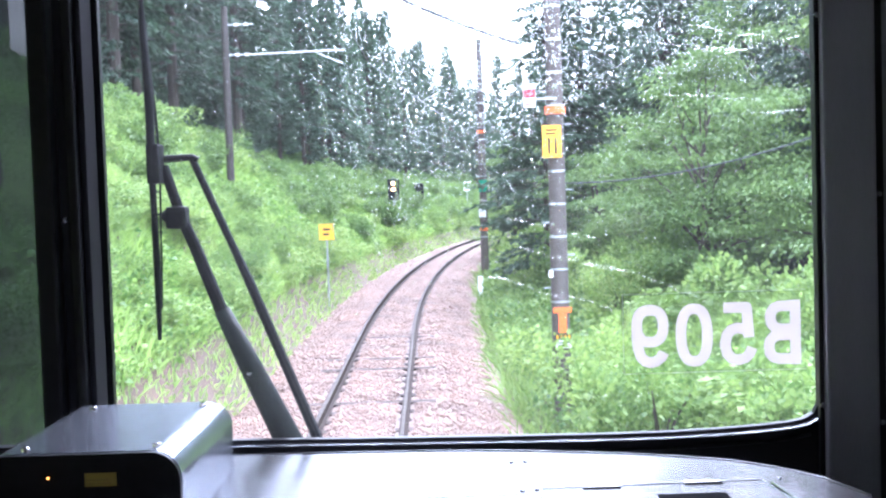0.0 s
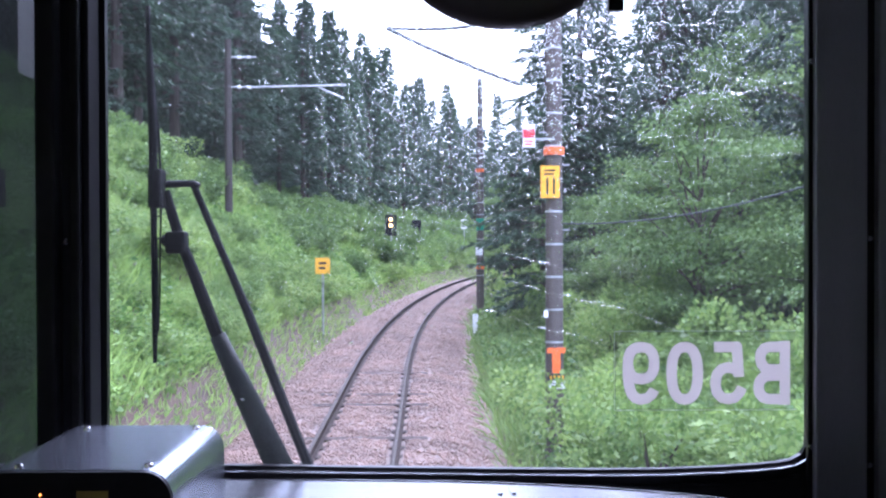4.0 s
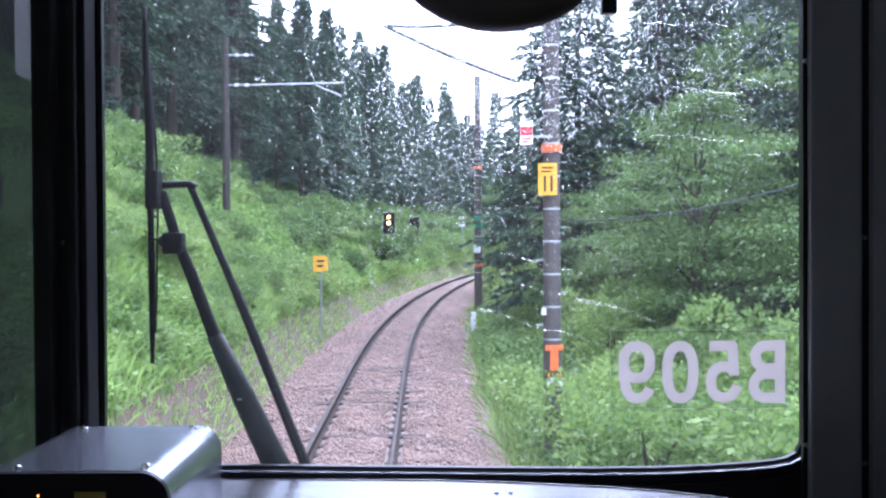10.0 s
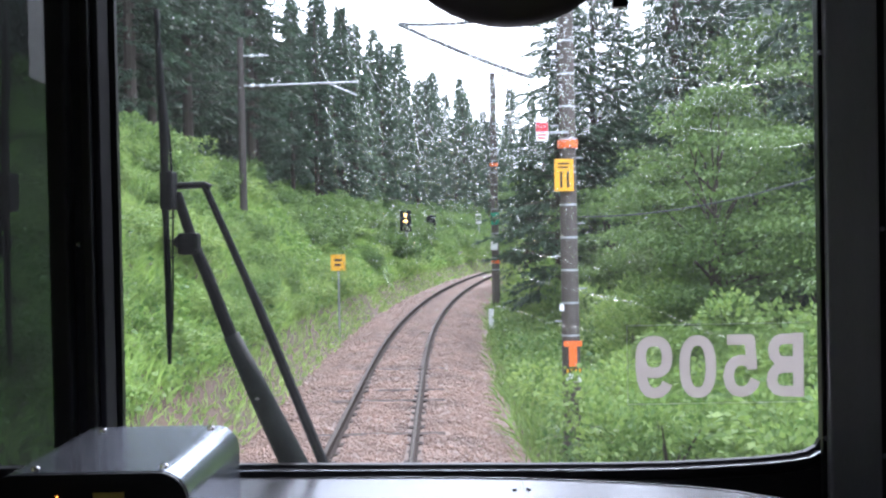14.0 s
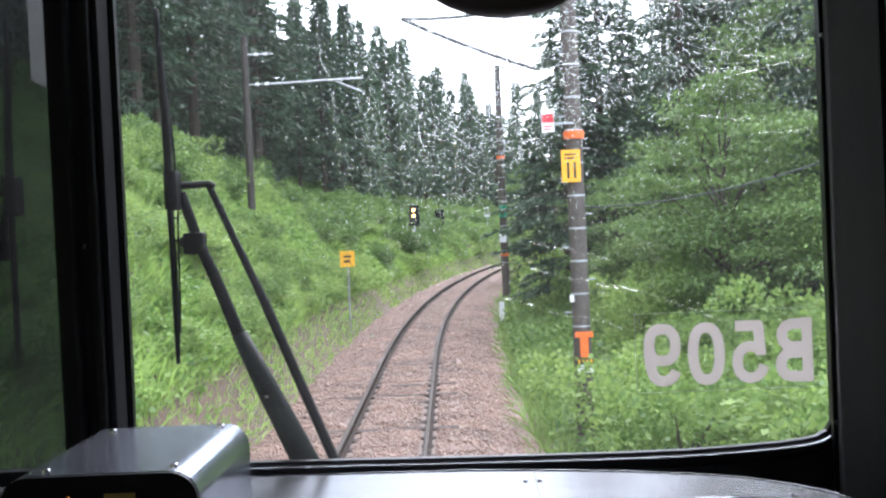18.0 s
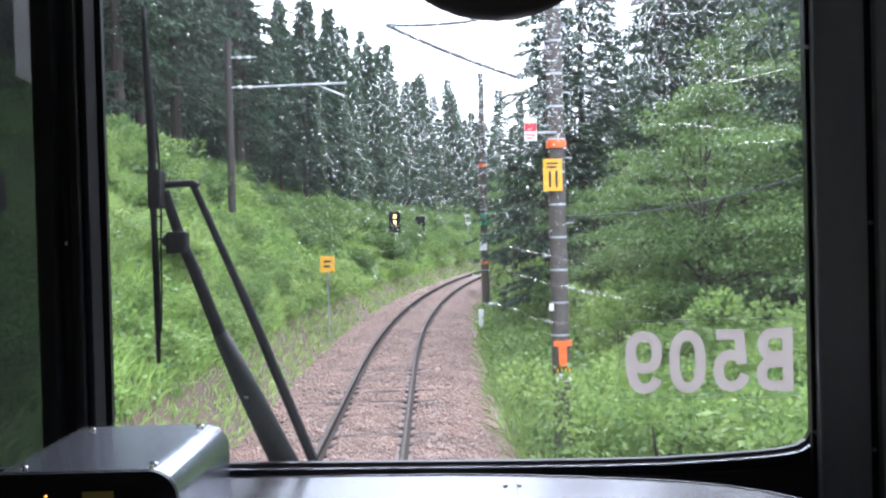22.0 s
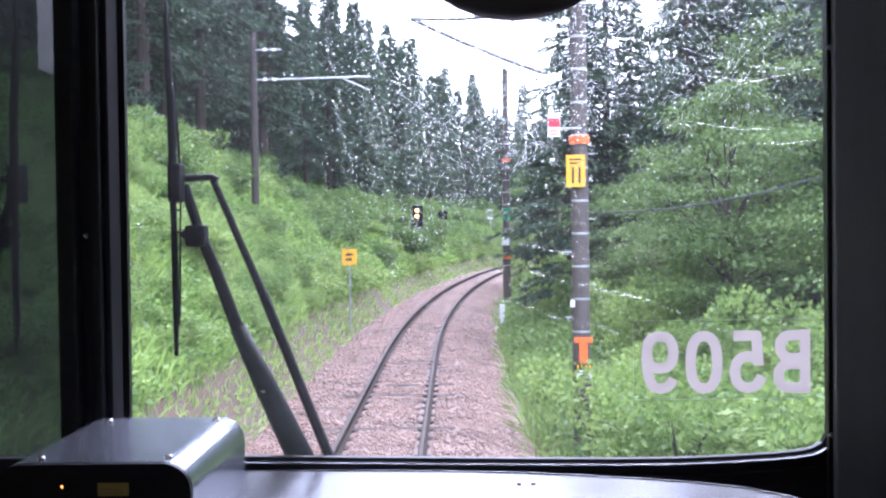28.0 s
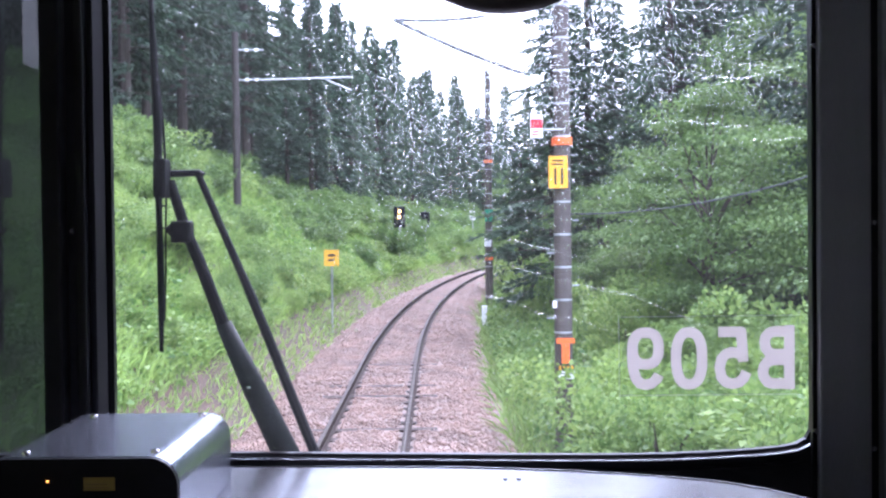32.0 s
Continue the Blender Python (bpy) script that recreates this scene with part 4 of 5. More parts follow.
def stem_mesh(seed, size):
    rng = np.random.default_rng(seed)
    bm = bmesh.new()
    for k in range(5):
        a = rng.uniform(0, math.tau)
        tip = (0.35 * size * math.cos(a), 0.35 * size * math.sin(a), 0.6 * size)
        tube(bm, [(0, 0, -0.15), (tip[0] * 0.4, tip[1] * 0.4, 0.3 * size), tip], [0.02, 0.014, 0.006], 5)
    me = bpy.data.meshes.new("stems")
    bm.to_mesh(me)
    bm.free()
    me.materials.append(BARK)
    return me


LOW_SHRUBS = [(shrub_mesh("leaves", 26 + k, 1.0, SHRUB, 2200, (0.06, 0.12)), stem_mesh(36 + k, 1.0)) for k in range(2)]
SHRUBS = [(shrub_mesh("leaves", 20 + k, 1.0, SHRUB), stem_mesh(30 + k, 1.0)) for k in range(4)]


def plant(name, label, category, group, meshes, x, y, size, turn, lift=0.0, names=("trunk", "crown")):
    ob = thing(name, label, category, group, place=pose(x, y, ground_height(x, y) + lift, 0, 0, turn) @ Matrix.Diagonal((size[0], size[0], size[1], 1)))
    for part_name, me in zip(names, (meshes[1], meshes[0])):
        new(part_name, me).parent = ob
    return ob


rs = random.Random(5)
for k in range(46):
    y = 9 + 62 * rs.random() ** 1.3
    s = rs.uniform(3.3, 7.2) + 0.02 * y
    h = rs.uniform(0.9, 1.5)
    plant("shrub", "bright green leafy shrub beside the track", "shrub", "shrubs along the verge", SHRUBS[k % 4] if y < 34 else LOW_SHRUBS[k % 2], centre(y) + s, y, (rs.uniform(1.1, 1.7), h), rs.uniform(0, 360), -0.05, ("stems", "leaves"))
for k in range(16):
    y = 40 + 2.6 * k
    w = rs.uniform(1.3, 1.9)
    plant("shrub", "dense green shrub crowding the inside of the bend", "shrub", "shrubs along the verge", LOW_SHRUBS[k % 2], centre(y) + rs.uniform(3.7, 5.0), y, (w, w * rs.uniform(0.9, 1.2)), rs.uniform(0, 360), -0.05, ("stems", "leaves"))
for k in range(110):
    y = 10 + 80 * rs.random() ** 1.3
    s = rs.uniform(-7.5, -3.0)
    plant("shrub", "low yellow-green shrub on the grassy bank", "shrub", "shrubs on the bank", SHRUBS[k % 4] if y < 30 else LOW_SHRUBS[k % 2], centre(y) + s, y, (rs.uniform(0.6, 1.3), rs.uniform(0.35, 0.85)), rs.uniform(0, 360), -0.05, ("stems", "leaves"))


for k in range(60):
    y = 8.5 + 30 * rs.random() ** 1.2
    w = rs.uniform(0.35, 0.9)
    plant("shrub", "small leafy yellow-green bush in the bank's grass", "shrub", "shrubs on the bank", SHRUBS[k % 4], centre(y) - rs.uniform(2.9, 6.0), y, (w, w * rs.uniform(0.7, 1.0)), rs.uniform(0, 360), -0.05, ("stems", "leaves"))
# taller darker bushes up the bank towards the bend
DARK_SHRUBS = [(shrub_mesh("leaves", 71 + k, 1.0, BROAD, 3000, (0.06, 0.12)), stem_mesh(76 + k, 1.0)) for k in range(3)]
for k in range(120):
    y = 24 + 84 * rs.random()
    s = rs.uniform(-9.5, -4.6) if y < 44 else rs.uniform(-9.0, -3.2)
    w = rs.uniform(0.8, 1.5) if y < 44 else rs.uniform(1.0, 1.9)
    plant("shrub", "dense dark green bush among the grass of the bank", "shrub", "shrubs on the bank", DARK_SHRUBS[k % 3], centre(y) + s, y, (w, w * rs.uniform(0.6, 1.0)), rs.uniform(0, 360), -0.1, ("stems", "leaves"))


# ---- trees ----
def cedar(seed, tall, radius, clear, dense=1.0):
    """A conifer: straight trunk, whorls of drooping sprays; clear is the bare part of the trunk."""
    rng = np.random.default_rng(seed)
    bm = bmesh.new()
    tube(bm, [(0, 0, -0.6), (0, 0, 0.3), (rng.normal(0, 0.04), rng.normal(0, 0.04), tall * 0.5), (0, 0, tall)], [0.30, 0.22, 0.14, 0.02], 9)
    P, W, L = [], [], []
    z = clear
    while z < tall - 0.15:
        f = (z - clear) / (tall - clear)
        reach = radius * (1 - f) ** 0.8 * (0.55 + 0.45 * min(1, f * 5)) + 0.15
        for b in range(int(rng.integers(4, 7))):
            a = rng.uniform(0, math.tau)
            r = reach * rng.uniform(0.7, 1.15)
            rise = rng.uniform(-0.25, 0.1)
            out = np.array([math.cos(a), math.sin(a), rise])
            start = np.array([0, 0, z + rng.uniform(-0.15, 0.15)])
            if r > 0.8:
                tube(bm, [tuple(start), tuple(start + out * r * 0.8)], [0.03, 0.008], 4, False)
            n = int((30 + 38 * r) * dense)
            q = rng.uniform(0.15, 1.0, n) ** 0.8
            sag = np.zeros((n, 3))
            sag[:, 2] = -0.16 * r * q ** 2
            across = np.array([-math.sin(a), math.cos(a), 0])
            wd = (1.05 - q) * r * 0.38
            P.append(start + out * (q * r)[:, None] + sag + across * (rng.normal(0, 0.6, n) * wd)[:, None])
            W.append(out + rng.normal(0, 0.45, (n, 3)) + np.array([0, 0, -0.25]))
            L.append(rng.uniform(0.12, 0.3, n) * (1 + 0.5 * (1 - dense)))
        z += 0.34 * (1 - 0.4 * f)
    P, W, L = np.concatenate(P), np.concatenate(W), np.concatenate(L)
    crown = leaf_mesh("crown", P, W, L, L * (0.32 if dense > 0.9 else 0.42), rng, CEDAR, 0.25)
    trunk = bpy.data.meshes.new("trunk")
    bm.to_mesh(trunk)
    bm.free()
    trunk.materials.append(BARK)
    return crown, trunk


def broadleaf(seed, tall, radius):
    """A spreading tree: limbs that fork, each ending in flat tiers of leaves."""
    rng = np.random.default_rng(seed)
    bm = bmesh.new()
    fork = tall * 0.3
    tube(bm, [(0, 0, -0.5), (0, 0, 0.4), (rng.normal(0, 0.1), rng.normal(0, 0.1), fork)], [0.22, 0.16, 0.12], 8)
    P, W, L = [], [], []
    for k in range(58):
        a = rng.uniform(0, math.tau)
        h = rng.uniform(0.02, 1.0)
        r = radius * math.sqrt(max(0.05, 1 - (2 * h - 0.85) ** 2)) * rng.uniform(0.35, 1.0)
        tip = np.array([r * math.cos(a), r * math.sin(a), tall * (0.12 + 0.86 * h)])
        if k % 2 == 0:
            tube(bm, [(0, 0, tip[2] * rng.uniform(0.35, 0.75)), tuple(tip * np.array([0.45, 0.45, 0.85]) + rng.normal(0, 0.12, 3)), tuple(tip)], [0.035, 0.02, 0.006], 5, False)
        n = 400
        spread = rng.uniform(0.5, 0.95)
        d = rng.normal(size=(n, 3)) * np.array([spread, spread, 0.17]) * 0.5
        P.append(tip + d)
        W.append(d * np.array([1, 1, 0.3]) + rng.normal(0, 0.3, (n, 3)) + np.array([0, 0, -0.1]))
        L.append(rng.uniform(0.055, 0.12, n))
    P, W, L = np.concatenate(P), np.concatenate(W), np.concatenate(L)
    crown = leaf_mesh("crown", P, W, L, L * rng.uniform(0.45, 0.7, len(L)), rng, BROAD, 0.2)
    trunk = bpy.data.meshes.new("trunk")
    bm.to_mesh(trunk)
    bm.free()
    trunk.materials.append(BARK)
    return crown, trunk


CEDARS = [cedar(40, 14.0, 2.3, 0.8), cedar(41, 17.0, 2.5, 1.8), cedar(42, 12.0, 2.2, 0.6)]
TALL = [cedar(43, 20.0, 2.9, 2.2), cedar(44, 22.0, 3.0, 3.2)]
FAR_CEDARS = [cedar(45, 14.0, 2.3, 0.8, 0.6), cedar(46, 17.0, 2.5, 1.6, 0.6)]
BROADS = [broadleaf(50, 5.5, 2.6), broadleaf(51, 6.5, 2.9), broadleaf(52, 4.6, 2.4)]


def tree(kind, meshes, x, y, size, turn):
    label = {"c": "tall dark green cedar in the wood beside the line", "b": "leafy green broadleaved tree at the wood's edge"}[kind]
    plant({"c": "cedar_tree", "b": "broadleaved_tree"}[kind], label, "tree", "trees along the line", meshes, x, y, size, turn)


# the dark wood above the bank
for k in range(118):
    y = 10 + 0.98 * k + rs.uniform(-1, 1)
    s = -(rs.uniform(7.6, 9.6), rs.uniform(10.5, 14), rs.uniform(14, 24))[k % 3]
    if y < 50:
        g = rs.uniform(0.55, 0.95)
        if k % 5 in (1, 3):
            continue
    elif y < 92:
        g = rs.uniform(0.45, 0.68)
        s += 0.8 if k % 3 == 0 else 0.3
    else:
        g = rs.uniform(0.45, 0.6)
    far_scale = 1.25 if y > 60 else 1.0
    tree("c", FAR_CEDARS[k % 2] if y > 60 else TALL[k % 2] if k % 4 else CEDARS[1], centre(y) + s, y, (g * far_scale, g * far_scale), rs.uniform(0, 360))


def inner_wood(seed, n, y_range, s_range, ys, tops):
    """Dark sprays that close the wood between and behind its front trees."""
    rng = np.random.default_rng(seed)
    y = rng.uniform(*y_range, n)
    s = rng.uniform(*s_range, n)
    up = np.interp(y, ys, tops) * rng.random(n) ** 1.2
    P = np.array([(centre(a) + b, a, ground_height(centre(a) + b, a) + h) for a, b, h in zip(y, s, up)])
    way = rng.normal(size=(n, 3)) + np.array([0, 0, -0.4])
    L = rng.uniform(0.22, 0.5, n)
    me = leaf_mesh("wood_foliage", P, way, L, L * 0.5, rng, CEDAR, 0.25)
    tagged(new("wood_foliage", me), "dark cedar foliage filling the depth of the wood", "foliage", kind="stuff")


inner_wood(61, 80000, (8, 104), (-21, -9.5), [8, 50, 70, 92, 104], [5, 5.5, 5.5, 5, 4.5])
inner_wood(62, 90000, (20, 92), (8.5, 22), [20, 34, 60, 92], [10, 12, 10, 6])
# trees on the lower side, with a gap of sky before them
for x, y, g, m in ((2.9, 47, 0.62, CEDARS[2]), (7.6, 36, 1.0, CEDARS[1]), (9.8, 33, 0.95, CEDARS[0]), (8.8, 43, 0.9, TALL[0]),
                   (5.6, 30, 0.42, CEDARS[2]), (10.5, 26, 0.8, CEDARS[2]), (7.4, 52, 0.8, CEDARS[1]), (5.2, 60, 0.75, CEDARS[0]), (13, 30, 1.0, TALL[1]), (12, 38, 1.0, CEDARS[1]), (15, 45, 1.0, TALL[0]), (4.6, 38, 0.85, CEDARS[1]), (6.4, 33.5, 0.9, CEDARS[0]), (8.4, 25.5, 0.8, CEDARS[1])):
    tree("c", m, x, y, (g, g), rs.uniform(0, 360))
tree("c", CEDARS[0], 3.3, 36, (1.15, 0.8), 40)
for x, y, g, m in ((5.4, 24, 0.95, 0), (7.8, 22, 1.0, 1), (9.4, 28, 1.05, 2), (4.4, 33, 0.8, 2), (6.2, 40, 0.9, 0), (3.6, 55, 0.9, 1), (9.6, 18, 0.9, 0), (7.2, 16.5, 0.8, 2), (8.6, 30, 1.2, 1), (11.5, 31, 1.35, 0), (6.9, 27, 1.0, 2), (12, 24, 1.2, 1), (4.9, 28, 0.72, 0)):
    tree("b", BROADS[m], x, y, (g, g), rs.uniform(0, 360))
for k in range(30):
    x, y = rs.uniform(12, 32), rs.uniform(26, 74)
    g = rs.uniform(0.7, 1.0)
    if k % 4:
        tree("c", FAR_CEDARS[k % 2], x, y, (g, g), rs.uniform(0, 360))
    else:
        tree("b", BROADS[k % 3], x - 4, y, (g * 1.3, g * 1.3), rs.uniform(0, 360))
for k in range(26):
    y = 62 + 3.2 * k + rs.uniform(-1, 1)
    s = rs.uniform(4.5, 16)
    g = rs.uniform(0.5, 0.95)
    if k % 3:
        tree("c", FAR_CEDARS[k % 2], centre(y) + s, y, (g, g), rs.uniform(0, 360))
    else:
        tree("b", BROADS[k % 2], centre(y) + s, y, (g * 1.3, g * 1.3), rs.uniform(0, 360))
# across the bend, closing the view
for k in range(34):
    x = -16 + 1.5 * k + rs.uniform(-0.5, 0.5)
    y = rs.uniform(112, 150)
    g = rs.uniform(0.6, 0.95)
    if abs(x - centre(y)) > 5:
        tree("c", FAR_CEDARS[k % 2], x, y, (g, g), rs.uniform(0, 360))


# ---- line-side things ----
def insulator(parent, m):
    part("insulator", lathe(bmesh.new(), [(0.02, -0.1), (0.02, -0.08), (0.06, -0.07), (0.02, -0.045), (0.06, -0.03), (0.02, -0.005), (0.06, 0.01), (0.02, 0.035), (0.02, 0.1)], 12, m), PORCELAIN, parent, "white porcelain insulator")


def line_pole(x, y, tall, radius, lean=0.0, label="dark wooden line-side pole with orange marker bands"):
    z = ground_height(x, y)
    p = thing("line_pole", label, "pole", "poles along the line", place=pose(x, y, z, 0, lean))
    part("shaft", tubed([(0, 0, -0.5), (0, 0, 0.5), (0, 0, tall)], [radius * 1.08, radius, radius * 0.72], 16), POLE, p)
    for k in range(int((tall - 2) / 0.45)):
        h = 1.9 + 0.45 * k
        a = 0 if k % 2 else 180
        r = radius * (1 - 0.28 * h / tall)
        part("step_bolt", tubed([(math.cos(radians(a)) * r * 0.8, 0, h), (math.cos(radians(a)) * (r + 0.1), 0, h)], 0.009, 6), STEELWORK, p)
        part("hoop", lathe(bmesh.new(), [(r * 1.0, h - 0.21), (r * 1.03, h - 0.205), (r * 1.03, h - 0.18), (r * 1.0, h - 0.175)], 16), STEELWORK, p, "thin steel hoop")
    return p


def band(p, h, radius, mat=None, high=0.11):
    part("marker_band", lathe(bmesh.new(), [(radius, h - high / 2), (radius * 1.05, h - high / 2 + 0.004), (radius * 1.05, h + high / 2 - 0.004), (radius, h + high / 2)], 18), mat or ORANGE, p, "orange reflective band")


def plate(p, x, z, w, h, mat, y=-0.19, label="", name="plate"):
    return part(name, boxed(x - w / 2, y, z - h / 2, x + w / 2, y + 0.012, z + h / 2, 0.003), mat, p, label)


def bars(q, x, z, w, h, n, mat, y):
    """Rows of plain bars where writing cannot be read."""
    for k in range(n):
        part("print_bar", boxed(x - w / 2, y, z + h / 2 - (k + 0.7) * h / n, x + w / 2 - (0.15 * w if k % 2 else 0), y + 0.003, z + h / 2 - (k + 0.25) * h / n), mat, q)


# the near pole with its plates
pole1 = line_pole(1.56, 16.0, 9.0, 0.13, 0.0)
G1 = ground_height(1.56, 16.0) + 0.36
band(pole1, 4.36 - G1, 0.135)
pl = plate(pole1, -0.07, 3.93 - G1, 0.26, 0.44, YELLOW, -0.17, "yellow plate with black marks", "marker_plate")
bars(pl, -0.075, 4.06 - G1, 0.16, 0.1, 2, INK, -0.174)
for dx in (-0.11, -0.02):
    part("print_bar", boxed(dx - 0.015, -0.174, 3.76 - G1, dx + 0.015, -0.171, 3.98 - G1), INK, pl)
pl = plate(pole1, -0.36, 4.56 - G1, 0.17, 0.32, WHITE, -0.17, "white plate with a red field", "notice_plate")
part("red_field", boxed(-0.44, -0.176, 4.53 - G1, -0.28, -0.1705, 4.65 - G1), RED, pl)
bars(pl, -0.36, 4.46 - G1, 0.12, 0.08, 2, RED, -0.176)
part("plate_arm", boxed(-0.4, -0.155, 4.5 - G1, 0.0, -0.13, 4.53 - G1), STEELWORK, pole1)
pl = plate(pole1, 0.01, 1.62 - G1, 0.25, 0.075, ORANGE, -0.172, "orange T-shaped marker", "marker_plate")
part("marker_stem", boxed(-0.045, -0.173, 1.31 - G1, 0.065, -0.161, 1.58 - G1), ORANGE, pl)
hz = plate(pole1, 0.02, 1.25 - G1, 0.24, 0.06, INK, -0.165, "black and yellow striped label", "hazard_label")
for k in range(4):
    part("stripe", boxed(-0.08 + 0.055 * k, -0.168, 1.225 - G1, -0.055 + 0.055 * k, -0.1655, 1.275 - G1, m=None), YELLOW, hz)
pl = plate(pole1, 0.02, 1.15 - G1, 0.22, 0.11, WHITE, -0.165, "small white number plate", "number_plate")
bars(pl, 0.02, 1.15 - G1, 0.16, 0.07, 2, INK, -0.168)
plate(pole1, -0.13, 2.12 - G1, 0.06, 0.1, WHITE, -0.16, "small white tag", "tag")

# the next poles
pole2 = line_pole(1.45, 43.0, 9.0, 0.15, 0.0)
for h in (5.6, 2.0):
    band(pole2, h, 0.145)
plate(pole2, 0.0, 3.6, 0.3, 0.45, GREEN, -0.2, "green distance plate", "marker_plate")
plate(pole2, -0.05, 2.6, 0.25, 0.3, WHITE, -0.2, "white plate", "notice_plate")
pole3 = line_pole(centre(84) + 2.6, 84.0, 9.0, 0.15)
for h in (5.6, 2.0):
    band(pole3, h, 0.145)

# a mast against the dark wood, carrying the bracket over the track
mast = thing("catenary_mast", "dark pole with a steel bracket arm and white insulators", "mast", "poles along the line", place=pose(-6.05, 33.0, ground_height(-6.05, 33.0)))
GM = ground_height(-6.05, 33.0)
part("shaft", tubed([(0, 0, -0.5), (0, 0, 5.6)], [0.12, 0.09], 14), TIMBER, mast)
for h in (7.05, 7.9):
    insulator(mast, pose(0.35, 0, h - GM, 0, 90, 0))
    insulator(mast, pose(0.62, 0, h - GM, 0, 90, 0))
    part("pin", tubed([(0.0, 0, h - GM), (0.8, 0, h - GM)], 0.025, 8), STEELWORK, mast)
part("bracket_arm", tubed([(0.8, 0, 7.05 - GM), (3.35, 0, 7.1 - GM)], 0.03, 8), STEELWORK, mast, "long steel bracket arm")
part("steady_arm", tubed([(2.55, 0, 7.05 - GM), (3.3, 0, 6.72 - GM)], 0.022, 8), STEELWORK, mast)
part("mast_top", tubed([(0, 0, 5.3), (0.02, 0, 8.4 - GM)], 0.05, 10), STEELWORK, mast)


def span(name, a, b, sag, r, label):
    """One hung wire from a to b."""
    a, b = Vector(a), Vector(b)
    pts = [a.lerp(b, t / 16) - Vector((0, 0, 4 * sag * (t / 16) * (1 - t / 16))) for t in range(17)]
    tagged(mesh_object(name, tubed([tuple(p) for p in pts], r, 6), WIRE), label, "wire", "overhead wires")


span("contact_wire", (-1.0, -6, 5.2), (-2.0, 33, 6.7), 0.15, 0.012, "dark contact wire hung over the track")
span("contact_wire", (-2.0, 33, 6.7), (centre(80), 80, 6.5), 0.15, 0.014, "dark contact wire hung over the track")
span("feeder_cable", (-2.2, 47, 11.2), (3.2, 47, 8.9), 0.1, 0.085, "thick dark feeder cable crossing the line")
span("feeder_cable", (-2.2, 47, 11.2), (1.5, 47, 11.3), 0.1, 0.075, "thick dark feeder cable crossing the line")
span("telephone_wire", (1.6, 16, 3.0), (5.6, 13, 3.95), 0.28, 0.011, "pale thin telephone wire through the trees")
span("power_wire", (1.6, 16, 7.0), (1.45, 43, 9.0), 0.4, 0.014, "thin dark power wire between poles")
span("power_wire", (1.45, 43, 9.0), (centre(84) + 2.6, 84, 9.0), 0.4, 0.014, "thin dark power wire between poles")


def line_sign(x, y, z, w, h, mat, label):
    g = ground_height(x, y)
    s = thing("line_sign", label, "sign", place=pose(x, y, g))
    part("post", tubed([(0, 0, -0.3), (0, 0, z - g + h / 2)], 0.03, 8), STEELWORK, s)
    p = plate(s, 0, z - g, w, h, mat, -0.05, name="board")
    bars(p, 0, z - g, w * 0.5, h * 0.6, 2, INK, -0.055)


line_sign(-3.38, 33.0, 1.96, 0.42, 0.46, YELLOW, "orange-yellow square board on a post in the grass")


def signal(x, y, z, lit, label):
    g = ground_height(x, y)
    s = thing("railway_signal", label, "signal", place=pose(x, y, g))
    part("mast", tubed([(0, 0, -0.3), (0, 0, z - g + 0.6)], 0.06, 10), STEELWORK, s)
    part("backboard", boxed(-0.3, -0.12, z - g - 0.55, 0.3, -0.06, z - g + 0.55, 0.02), BLACK, s, "black signal head")
    for dz in (-0.3, 0.0, 0.3):
        h = part("hood", lathe(bmesh.new(), [(0.1, 0), (0.11, 0.02), (0.1, 0.16)], 12, pose(0, -0.12, z - g + dz, 90)), BLACK, s)
        if lit and dz >= 0:
            part("lens", lathe(bmesh.new(), [(0.085, 0), (0.06, 0.03)], 12, pose(0, -0.285, z - g + dz, 90)), AMBER, s, "lit amber lens")


signal(-2.6, 60.0, 3.3, True, "railway signal with amber lamps lit")
signal(-1.6, 75.0, 3.2, False, "unlit railway signal on a grey mast")
# a white distance post and a concrete trough lid by the ballast
post_w = thing("distance_post", "small white distance post in the verge", "post", place=pose(1.05, 36.0, ground_height(1.05, 36.0)))
part("post", boxed(-0.08, -0.06, -0.2, 0.08, 0.06, 0.75, 0.01), WHITE, post_w)


# ---- along the line, behind the train and beyond the bend ----
def beside(y, s, turn=0.0):
    """A place s to the side of the track, turned to face along it."""
    x = centre(y) + s
    bend = math.degrees(math.atan2(centre(y + 1) - centre(y - 1), 2))
    return pose(x, y, ground_height(x, y), 0, 0, turn - bend)


spare = line_pole(centre(-22) + 2.6, -22.0, 9.0, 0.14)
for h in (4.4, 1.3):
    band(spare, h, 0.135)
plate(spare, 0.0, 2.6, 0.2, 0.26, WHITE, -0.16, "small white plate", "notice_plate")
for y, s in ((-234, 2.4), (-214, 2.6), (-196, 2.5), (-176, 2.6), (-153, 2.4), (-128, 2.6), (-104, 2.5), (-81, 2.5), (-52, 2.6), (97, 2.7), (112, 2.6), (127, -3.0), (131, 2.7), (150, 2.7), (168, -3.2), (204, 3.0), (222, -3.4)):
    copy_thing(spare, beside(y, s))


def board_on_post(name, y, s, tall, w, h, mat, label, post_mat=None, rows=3, ink=None):
    t = thing(name, label, "sign", place=beside(y, s))
    part("post", tubed([(0, 0, -0.3), (0, 0, tall)], 0.035, 8), post_mat or STEELWORK, t)
    q = plate(t, 0, tall - h / 2, w, h, mat, -0.06, name="board")
    bars(q, 0, tall - h / 2, w * 0.7, h * 0.7, rows, ink or INK, -0.064)
    return t


board_on_post("notice_board", -217, 4.6, 3.1, 0.75, 1.0, WHITE, "weathered white notice board on a white post", WHITE, 4)
board_on_post("line_sign", -218, 5.8, 2.9, 0.45, 0.6, WHITE, "small white line-side sign on a concrete post", CONCRETE)
